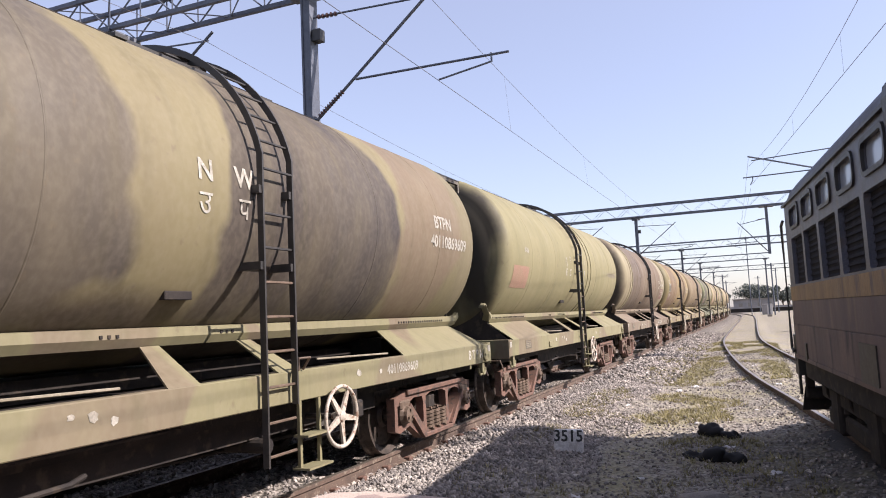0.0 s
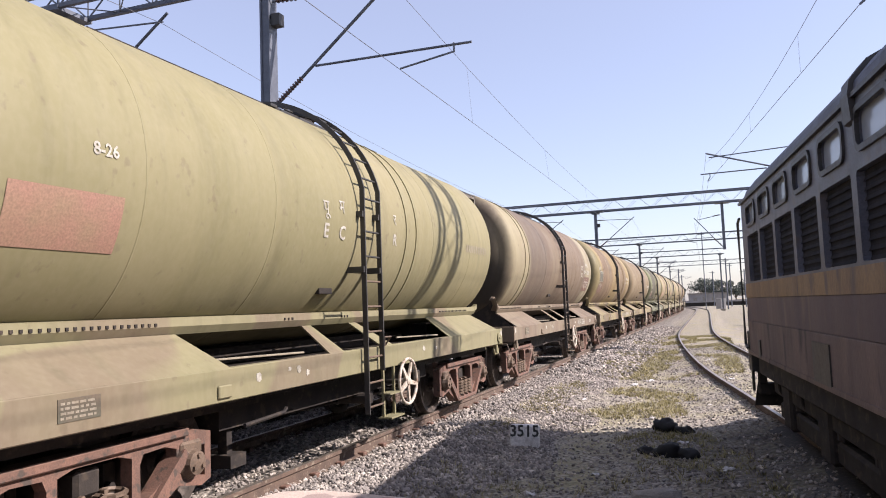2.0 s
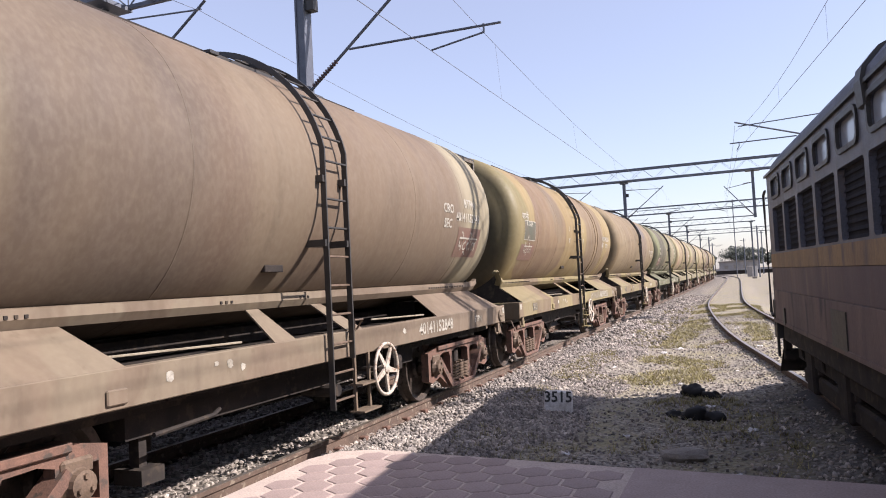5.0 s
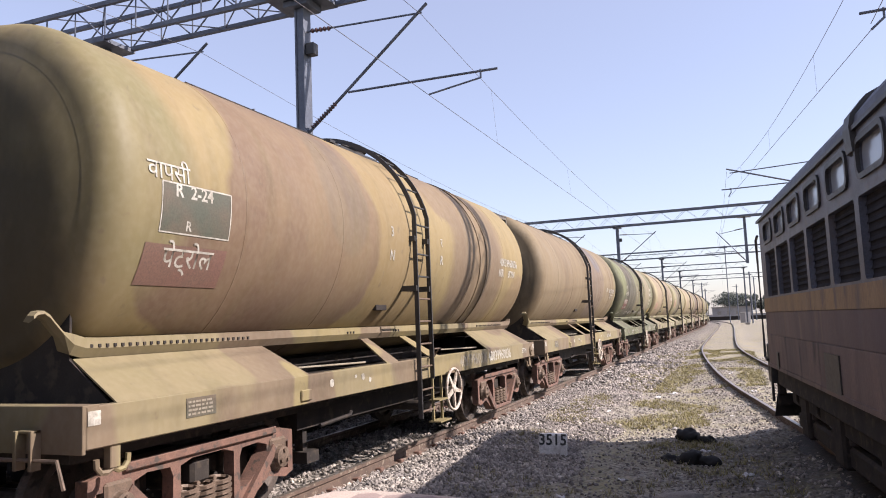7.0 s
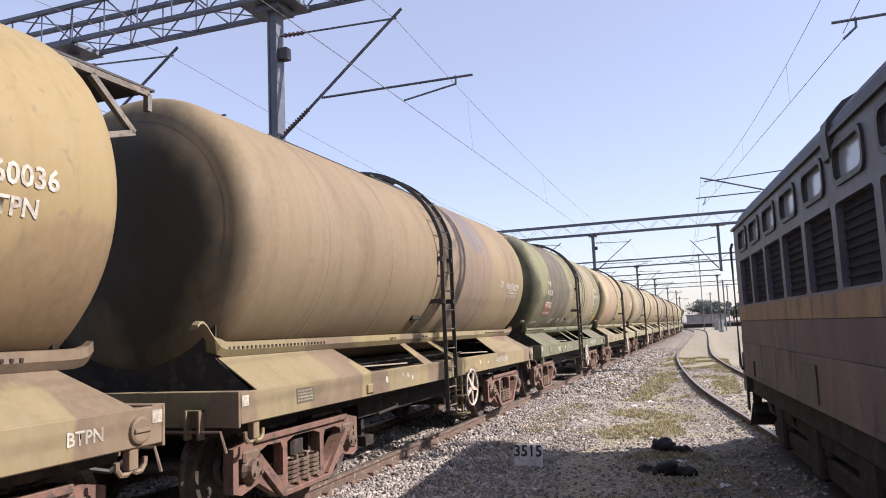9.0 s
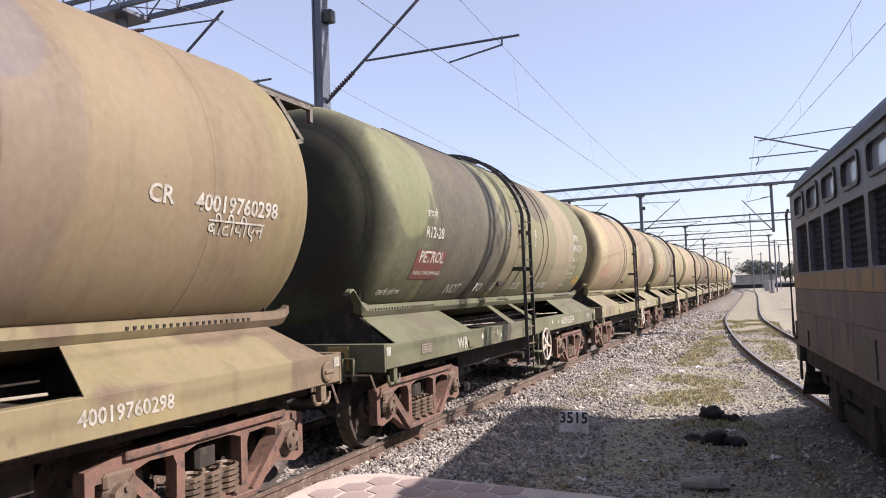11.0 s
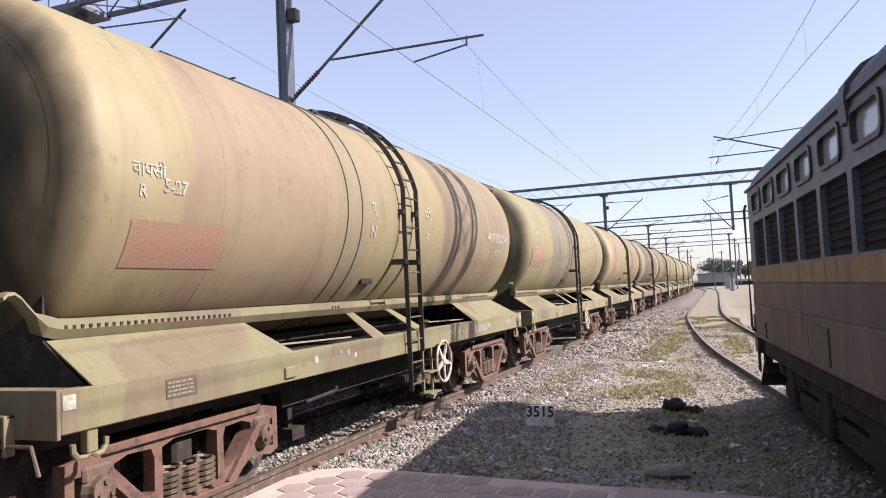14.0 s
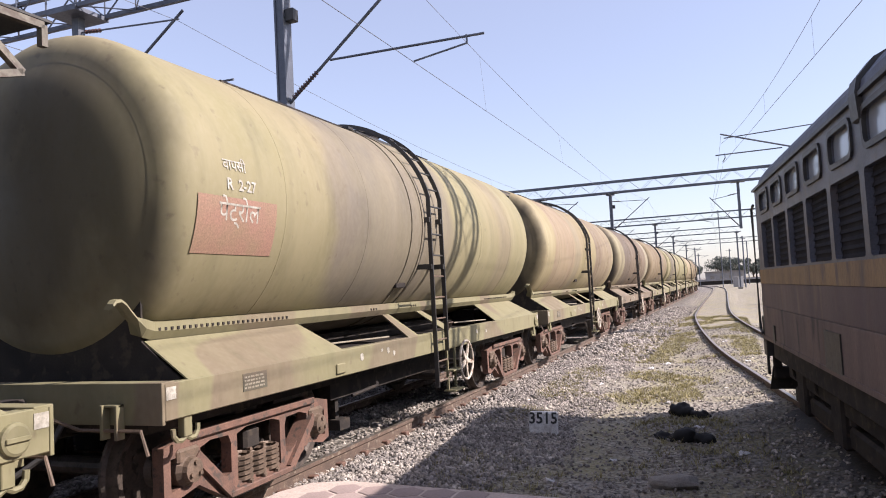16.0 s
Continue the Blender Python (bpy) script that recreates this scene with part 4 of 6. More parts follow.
    # ladders, both flanks
    for sx in (1, -1):
        for y in (-0.44, 0.0):
            bm = bmesh.new()
            pts = arc_over(TANK_R + 0.1, 1.51, 0.5 if y < 0 else 0.98, 16, 92)
            path = [(x * sx, y, z) for x, z in pts]
            prev = None
            for i, (x, yy, z) in enumerate(path):
                a = Vector(path[max(i - 1, 0)])
                b = Vector(path[min(i + 1, len(path) - 1)])
                d = (b - a).normalized()
                nrm = Vector((d.z, 0, -d.x)) * 0.03
                c = Vector((x, yy, z))
                ring = [bm.verts.new(c + nrm + Vector((0, 0.011, 0))), bm.verts.new(c + nrm - Vector((0, 0.011, 0))), bm.verts.new(c - nrm - Vector((0, 0.011, 0))), bm.verts.new(c - nrm + Vector((0, 0.011, 0)))]
                if prev:
                    for k in range(4):
                        bm.faces.new((prev[k], prev[(k + 1) % 4], ring[(k + 1) % 4], ring[k]))
                else:
                    bm.faces.new(ring)
                prev = ring
            bm.faces.new(prev)
            part("ladder_stile", bm, M_BLACK, w, "black flat-bar ladder stile")
        for z in (0.58, 0.86, 1.16, 1.46, 1.76, 2.06, 2.36, 2.66):
            part("ladder_rung", rod(bmesh.new(), (1.51 * sx, -0.43, z), (1.51 * sx, -0.01, z), 0.013, 6), M_SPRING if z < 2.1 else M_BLACK, w)
        for a in (8, 18, 28, 38, 48, 58, 68, 78):
            rr = TANK_R + 0.1
            p = (rr * math.cos(radians(a)) * sx, TANK_Z + rr * math.sin(radians(a)))
            part("ladder_rung", rod(bmesh.new(), (p[0], -0.43, p[1]), (p[0], -0.01, p[1]), 0.013, 6), M_BLACK, w)
        for z in (2.86, 2.2):
            for y in (-0.44, 0.0):
                x = math.sqrt(TANK_R**2 - (z - TANK_Z) ** 2)
                bm = boxes((*sorted(((x - 0.02) * sx, 1.53 * sx)), y - 0.05, y + 0.02, z - 0.035, z + 0.035))
                part("ladder_bracket", bm, M_BLACK, w, "black ladder bracket")
        bm = bmesh.new()
        for y in (0.16, 0.48):
            box(bm, *sorted((1.42 * sx, 1.45 * sx)), y - 0.018, y + 0.018, 0.37, 0.99)
        box(bm, *sorted((1.38 * sx, 1.56 * sx)), 0.12, 0.52, 0.37, 0.39)
        box(bm, *sorted((1.38 * sx, 1.54 * sx)), 0.14, 0.5, 0.66, 0.68)
        part("side_step", bm, FRAME_PAINTS[0], w, "two-tread side step")
        part("grab_handle", tube(bmesh.new(), [(1.46 * sx, 0.02, 1.26), (1.54 * sx, 0.02, 1.28), (1.54 * sx, 0.02, 1.38), (1.54 * sx, 0.2, 1.38), (1.46 * sx, 0.2, 1.27)], 0.012), M_SPRING, w)
        # handbrake wheel
        hw = part("handbrake_wheel", lathe(bmesh.new(), [(1.585 * sx, 0.285), (1.6 * sx, 0.31), (1.62 * sx, 0.31), (1.63 * sx, 0.29), (1.615 * sx, 0.272), (1.595 * sx, 0.272)], 36, "x", ring_shape=True), M_CREAM, w, "cream-painted five-spoke handbrake wheel", smooth=True)
        hw.location = (-0.08 * sx, 0.75, 0.77)
        bm = bmesh.new()
        for k in range(5):
            a = radians(72 * k + 60)
            d = Vector((0, math.cos(a), math.sin(a)))
            q = Vector((0, -d.z, d.y))
            c0, c1 = d * 0.03, d * 0.28
            vs = []
            for x in (1.59 * sx, 1.615 * sx):
                vs += [bm.verts.new(Vector((x, 0, 0)) + v) for v in (c0 + q * 0.035, c0 - q * 0.035, c1 - q * 0.018, c1 + q * 0.018)]
            for f in ((0, 1, 2, 3), (7, 6, 5, 4), (0, 4, 5, 1), (1, 5, 6, 2), (2, 6, 7, 3), (3, 7, 4, 0)):
                bm.faces.new([vs[i] for i in f])
        lathe(bm, [(1.5 * sx, 0.03), (1.58 * sx, 0.055), (1.625 * sx, 0.055), (1.64 * sx, 0.02)], 12, "x")
        part("spokes", bm, M_CREAM, hw)
        part("spindle", rod(bmesh.new(), (1.2 * sx, 0, 0), (1.52 * sx, 0, 0), 0.03), M_UNDER, hw)
        part("handbrake_bracket", boxes((*sorted((1.3 * sx, 1.46 * sx)), 1.1, 1.2, 0.68, 1.0), (*sorted((1.44 * sx, 1.5 * sx)), 1.05, 1.25, 0.7, 0.88), bevel=0.02), M_UNDER, w)
        # hatch shadow box and outlet on the flank
        part("lashing_cleat", boxes((*sorted((1.12 * sx, 1.19 * sx)), -0.95, -0.65, 1.92, 1.99), bevel=0.006), M_UNDER, w)
    # top: dome, valves, walkway
    bm = lathe(bmesh.new(), [(0, 0.36), (0.1, 0.36), (0.12, 0.4), (0.15, 0.4), (0.17, 0.3), (0.19, 0.05)], 28, "x")
    bmesh.ops.rotate(bm, verts=bm.verts[:], matrix=Matrix.Rotation(radians(-90), 3, "Y"))
    bmesh.ops.translate(bm, verts=bm.verts[:], vec=(0, 0.35, TANK_Z + TANK_R - 0.04))
    part("manhole_dome", bm, M_UNDER, w, "bolted manhole cover")
    bm = bmesh.new()
    for sx in (-1, 1):
        rod(bm, (0.3 * sx, -3.4, TANK_Z + TANK_R + 0.02), (0.3 * sx, 2.6, TANK_Z + TANK_R + 0.02), 0.018, 6)
    for k in range(11):
        rod(bm, (-0.3, -3.4 + 0.6 * k, TANK_Z + TANK_R + 0.02), (0.3, -3.4 + 0.6 * k, TANK_Z + TANK_R + 0.02), 0.012, 5)
    part("roof_walkway", bm, M_UNDER, w)
    part("top_valve", boxes((-0.14, 0.14, -2.65, -2.35, 4.26, 4.3), (-0.05, 0.05, -2.54, -2.47, 4.29, 4.32), bevel=0.008), M_UNDER, w)
    part("vent_cap", boxes((-0.12, 0.12, -4.4, -4.15, 4.25, 4.295), bevel=0.01), M_UNDER, w)
    bm = boxes((-0.45, 0.45, -0.72, -0.58, 4.25, 4.285), (-0.42, -0.36, -0.7, 0.75, 4.24, 4.285), (0.36, 0.42, -0.7, 0.75, 4.23, 4.275), (0.1, 0.4, 1.3, 1.6, 4.24, 4.28))
    part("top_platform", bm, M_BLACK, w, "black steel roof platform")
    # end bracket over the coupling
    for x in (-0.8, 0.8):
        t = 0.026
        for (ya, za), (yb, zb) in (((5.2, 3.96), (6.26, 3.96)), ((6.26, 3.96), (6.26, 3.8)), ((5.6, 3.94), (6.08, 3.56)), ((6.08, 3.56), (5.42, 3.36))):
            bm = bmesh.new()
            d = Vector((0, yb - ya, zb - za)).normalized()
            q = Vector((0, -d.z, d.y)) * t
            vs = []
            for xx in (x - t, x + t):
                vs += [bm.verts.new(Vector((xx, yy, zz)) + o) for (yy, zz), o in (((ya, za), q), ((ya, za), -q), ((yb, zb), -q), ((yb, zb), q))]
            for f in ((0, 1, 2, 3), (7, 6, 5, 4), (0, 4, 5, 1), (1, 5, 6, 2), (2, 6, 7, 3), (3, 7, 4, 0)):
                bm.faces.new([vs[i] for i in f])
            part("end_bracket", bm, M_DULL, w, "weathered steel end platform bracket")
    bm = bmesh.new()
    vs = [bm.verts.new(q) for q in ((-0.82, 5.15, 3.995), (0.82, 5.15, 3.995), (0.82, 6.33, 3.995), (-0.82, 6.33, 3.995))]
    r = bmesh.ops.extrude_face_region(bm, geom=[bm.faces.new(vs)])
    for v in r["geom"]:
        if isinstance(v, bmesh.types.BMVert):
            v.co.z += 0.02
    part("end_platform", bm, M_BLACK, w, "black steel end platform")
    # gear under the frame
    bm = rod(bmesh.new(), (0.55, -1.6, 0.72), (0.55, -0.6, 0.72), 0.17, 16)
    rod(bm, (0.55, -0.6, 0.72), (0.55, 0.0, 0.72), 0.03)
    part("brake_cylinder", bm, M_UNDER, w, "black brake cylinder")
    part("air_reservoir", lathe(bmesh.new(), [(1.0, 0.03), (1.03, 0.15), (1.12, 0.2), (2.2, 0.2), (2.29, 0.15), (2.32, 0.03)], 20, "y", (-0.55, 0, 0.75)), M_UNDER, w, "black air reservoir", smooth=True)
    bm = bmesh.new()
    rod(bm, (0.2, -3.2, 0.55), (0.2, 3.2, 0.55), 0.025)
    rod(bm, (0.7, -2.3, 0.62), (0.75, 2.6, 0.5), 0.02)
    tube(bm, [(1.15, -5.5, 0.95), (1.15, -1, 0.92), (1.0, 0, 0.9), (1.15, 1, 0.92), (1.15, 5.5, 0.95)], 0.022)
    box(bm, 0.9, 1.0, -2.42, -2.34, 0.35, 1.0)
    box(bm, 0.82, 1.1, -2.5, -2.26, 0.3, 0.42)
    box(bm, 0.5, 0.62, -2.0, -1.9, 0.42, 1.0)
    part("brake_rigging", bm, M_UNDER, w, "oily rods and levers")
    bm = bmesh.new()
    lathe(bm, [(0, 0.09), (0.25, 0.09), (0.27, 0.12), (0.3, 0.12)], 14, "x")
    bmesh.ops.rotate(bm, verts=bm.verts[:], matrix=Matrix.Rotation(radians(-90), 3, "Y"))
    bmesh.ops.translate(bm, verts=bm.verts[:], vec=(0.0, 0.3, 0.55))
    rod(bm, (0, 0.3, 0.6), (1.2, 0.3, 0.6), 0.07, 12)
    part("outlet_valve", bm, M_UNDER, w, "bottom outlet valve and pipe")
    part("hand_lever", tube(bmesh.new(), [(1.2, -1.7, 0.75), (1.3, -1.9, 0.74), (1.33, -2.6, 0.72)], 0.02), M_UNDER, w, "brake release lever")
    sets = []
    for s in (-1, 1):
        sets += build_bogie(w, 4.15 * s, None)[1]
    return w, sets


wagon_proto, PROTO_SETS = build_wagon()
N_BEFORE, N_WAGONS = 1, 16
WAGONS = []          # (thing, place in the train)
PAINT_OF = {-1: 7, 0: 0, 1: 1, 2: 2, 3: 3, 4: 4, 5: 5, 6: 6, 7: 7, 8: 6, 9: 2, 10: 4, 11: 7, 12: 1, 13: 6, 14: 4}
FRAME_OF = {-1: 0, 0: 0, 1: 0, 2: 1, 3: 3, 4: 3, 5: 2, 6: 0, 7: 0, 8: 0, 9: 1, 10: 0, 11: 0, 12: 0, 13: 0, 14: 3}
LABELS = {
    0: "khaki tank wagon with grey-brown camouflage patches and white letters",
    1: "plain olive tank wagon with a faded pink panel",
    2: "dusty brown tank wagon with a brown solebar",
    3: "brown and ochre camouflage tank wagon with red petrol panel",
    4: "faded tan tank wagon with white number on its flank",
    5: "green and brown camouflage tank wagon with red PETROL sign",
    6: "khaki and tan tank wagon with a pink panel",
    7: "khaki tank wagon with grey bands and red petrol panel",
}


def repaint(w, barrel, frame_paint):
    for o in w.children:
        base = o.name.split(".")[0]
        m = barrel if base in ("barrel", "seam", "strap_band") else frame_paint if o.data and o.data.materials and o.data.materials[0] == FRAME_PAINTS[0] else None
        if m:
            o.material_slots[0].link = "OBJECT"
            o.material_slots[0].material = m


for k in range(-N_BEFORE, N_WAGONS - 1):
    w = wagon_proto if k == -N_BEFORE else copy_thing(wagon_proto, pose(0, 0, 0))
    WAGONS.append((w, k))
for w, k in WAGONS:
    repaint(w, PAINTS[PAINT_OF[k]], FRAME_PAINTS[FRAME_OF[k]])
    tagged(w, LABELS.get(k, "weathered khaki bogie petrol tank wagon coupled in a train"), "tank wagon", "wagons of the tank train")


LADDER_SHIFT = {0: 0.29, 2: 0.1, 3: 0.05, 6: 0.17}
for w, k in WAGONS:
    for o in w.children:
        if o.name.startswith(("ladder_", "handbrake_", "side_step", "grab_handle")):
            o.location.y += LADDER_SHIFT.get(k, 0.0)

BAND_SHIFT = {1: 0.05, 2: -5.4, 3: 1.5, 5: 0.15, 6: -2.7, 7: -1.9, 9: 0.2, 11: -5.0, 12: 2.1, 14: -2.0}
for w, k in WAGONS:
    for o in list(w.children):
        if o.name.startswith("strap_band"):
            if k in BAND_SHIFT:
                o.data = o.data.copy()
                o.data.transform(Matrix.Translation((0, BAND_SHIFT[k], 0)))
            else:
                bpy.data.objects.remove(o)


# ---- writing on the wagons ----
def shift(k):
    """The marks sit a little towards the front on the first wagons."""
    return max(0.0, 0.27 - 0.045 * k)


def write(k, text, size, y, z, material=None, name="stencil"):
    y -= shift(k)
    w = next(a for a, i in WAGONS if i == k)
    return part(name, wrap(lettering(text, size), y, z), material or M_WHITE, w, "white stencilled writing")


def write_sole(k, text, size, y, z=1.125, material=None):
    w = next(a for a, i in WAGONS if i == k)
    bm = lettering(text, size)
    for v in bm.verts:
        v.co = Vector((1.4545, y + v.co.x, z + v.co.y))
    return part("stencil", bm, material or M_WHITE, w, "white stencilled writing")


def panel(k, wd, h, y, z, material, label):
    y -= shift(k)
    w = next(a for a, i in WAGONS if i == k)
    return part("painted_panel", panel_on_tank(wd, h, y, z), material, w, label)


def marks(k, rows):
    for text, size, y, z in rows:
        write(k, text, size, y, z)


marks(0, (("N", 0.24, -0.5, 2.93), ("W", 0.24, -0.02, 2.93), ("\u0909", 0.26, -0.5, 2.67), ("\u092a", 0.26, -0.02, 2.67), ("BTPN", 0.24, 4.3, 2.98), ("40110869609", 0.23, 4.5, 2.72)))
write_sole(0, "B T P N", 0.18, 5.05)
write_sole(0, "40110869609", 0.15, 2.6)
panel(1, 0.95, 0.42, -4.4, 2.38, M_REDSIGN, "faded pink painted panel")
marks(1, (("8-26", 0.13, -4.12, 2.89), ("\u092a\u0942", 0.22, -0.99, 2.86), ("E", 0.22, -0.97, 2.6), ("\u092e", 0.22, -0.62, 2.9), ("C", 0.22, -0.6, 2.6), ("\u0930", 0.2, 0.87, 2.9), ("R", 0.2, 0.88, 2.63)))
panel(2, 1.0, 0.48, 4.4, 2.34, M_OLDRED, "faded dark red painted panel")
marks(2, (("CRO", 0.19, 3.46, 2.82), ("SEC", 0.19, 3.44, 2.6), ("BTPN", 0.19, 4.36, 2.94), ("40141152848", 0.19, 4.28, 2.72), ("\u092a\u0947\u091f\u094d\u0930\u094b\u0932", 0.33, 4.4, 2.32)))
write_sole(2, "40141152848", 0.22, 2.6)
write_sole(2, "BTPN", 0.13, 4.3)
panel(3, 0.8, 0.38, -4.45, 2.69, M_DARKPANEL, "faded dark green painted panel")
panel(3, 0.95, 0.34, -4.5, 2.25, M_OLDRED, "faded dark red painted panel")
for yy in (-4.86, -4.04):
    panel(3, 0.012, 0.39, yy, 2.69, M_WHITE, "thin white border line")
for zz in (2.5, 2.885):
    panel(3, 0.82, 0.012, -4.45, zz, M_WHITE, "thin white border line")
marks(3, (("\u0935\u093e\u092a\u0938\u0940", 0.2, -4.78, 2.96), ("R  2-24", 0.15, -4.5, 2.83), ("R", 0.11, -4.55, 2.56), ("\u092a\u0947\u091f\u094d\u0930\u094b\u0932", 0.24, -4.48, 2.31), ("3", 0.18, -0.81, 2.9), ("N", 0.18, -0.8, 2.6), ("\u0930", 0.18, 0.86, 2.9), ("R", 0.18, 0.86, 2.64)))
marks(3, (("40039960036", 0.2, 4.3, 2.8), ("NR", 0.2, 3.85, 2.6), ("BTPN", 0.17, 4.5, 2.6)))
write_sole(3, "40039960036", 0.24, 3.35)
write_sole(3, "40079960036", 0.24, 1.95, material=M_FADED)
write_sole(3, "BTPN", 0.13, 4.95)
marks(4, (("CR", 0.19, 3.42, 2.62), ("40019760298", 0.19, 4.3, 2.6), ("\u092c\u0940\u091f\u0940\u092a\u0940\u090f\u0928", 0.2, 4.3, 2.42)))
write_sole(4, "40019760298", 0.15, 3.0)
panel(5, 0.92, 0.42, -4.08, 2.2, M_DEEPRED, "dark red painted panel")
marks(5, (("\u0935\u093e\u092a\u0938\u0940", 0.15, -4.2, 2.86), ("HIGHLY INFLAMMABLE", 0.085, -4.05, 2.1), ("R12-28", 0.2, -4.1, 2.62), ("PETROL", 0.22, -4.05, 2.3), ("W", 0.25, -0.94, 2.9), ("\u092a", 0.26, -0.95, 2.64), ("R", 0.2, 0.64, 2.88), ("\u0930\u0947", 0.22, 0.64, 2.66), ("BTPN", 0.21, 4.0, 2.95), ("40089162374", 0.205, 4.05, 2.73),
          ("CAPACITY", 0.1, 4.0, 2.45), ("TON. 54-28", 0.1, 3.95, 2.3), ("LITER 70000", 0.1, 3.9, 2.15), ("NOT", 0.25, -2.8, 1.88), ("TO", 0.24, -1.75, 1.89), ("BE", 0.22, -1.1, 1.9), ("LOOSE", 0.22, 0.12, 1.9), ("SHUNTED", 0.22, 1.88, 1.9)))
bm = bmesh.new()
bmesh.ops.create_circle(bm, cap_ends=True, cap_tris=True, segments=28, radius=1.0)
for v in bm.verts:
    v.co = Vector((v.co.x * 0.24 + v.co.y * 0.03, v.co.y * 0.125, 0))
part("warning_oval", wrap(bm, 4.74, 2.0, TANK_R + 0.003), M_YELLOW, next(a for a, i in WAGONS if i == 5), "yellow painted warning oval")
write(5, "TWIN", 0.085, 4.76, 2.04, M_BLACK)
write(5, "PIPE", 0.085, 4.73, 1.95, M_BLACK)
for j in range(6):
    for zz in (2.52, 2.07):
        panel(5, 0.08, 0.014, 3.62 + 0.15 * j, zz, M_WHITE, "white dashed border line")
write(5, "TARE 26.21", 0.085, 3.75, 1.9)
write_sole(5, "40089162374", 0.21, 2.85)
write_sole(5, "BTPN", 0.14, 4.9)
plate_5 = part("headstock_plate", boxes((0.71, 0.99, -HALF - 0.012, -HALF - 0.002, 0.98, 1.25), bevel=0.003), M_OCHREPLATE, next(a for a, i in WAGONS if i == 5), "dirty ochre plate lettered AR")
bm = lettering("AR", 0.17)
for v in bm.verts:
    v.co = Vector((0.85 + v.co.x, -HALF - 0.0145, 1.115 + v.co.y))
part("plate_letters", bm, M_BLACK, plate_5)
write(5, "\u0916\u093e\u0932\u0940 \u0939\u094b\u0928\u0947 \u092a\u0930", 0.13, -4.85, 1.86)
for j in range(11):
    panel(1, 0.055, 0.13, 3.95 + 0.107 * j, 2.72, M_FADED, "rubbed white number mark")
write_sole(5, "WR", 0.23, -3.35, 1.1)
panel(6, 1.12, 0.38, -4.43, 2.24, M_REDSIGN, "faded pink painted panel")
marks(6, (("\u0935\u093e\u092a\u0938\u0940", 0.15, -4.86, 2.79), ("R", 0.13, -4.92, 2.63), ("5-27", 0.15, -4.57, 2.69), ("\u092a\u0942", 0.22, -1.04, 2.84), ("N", 0.2, -1.03, 2.55), ("\u0938\u0940", 0.22, 0.74, 2.88), ("F", 0.2, 0.74, 2.56), ("40050800540", 0.25, 4.35, 2.72), ("BTPN", 0.16, 4.4, 2.45)))
write_sole(6, "40050800540", 0.18, 3.05)
write_sole(6, "BTPN", 0.14, 4.75)
panel(7, 1.12, 0.5, -4.68, 2.5, M_REDSIGN, "faded red painted panel")
marks(7, (("\u0935\u093e\u092a\u0938\u0940", 0.14, -4.74, 3.03), ("R  2-27", 0.14, -4.66, 2.86), ("\u092a\u0947\u091f\u094d\u0930\u094b\u0932", 0.24, -4.68, 2.62)))


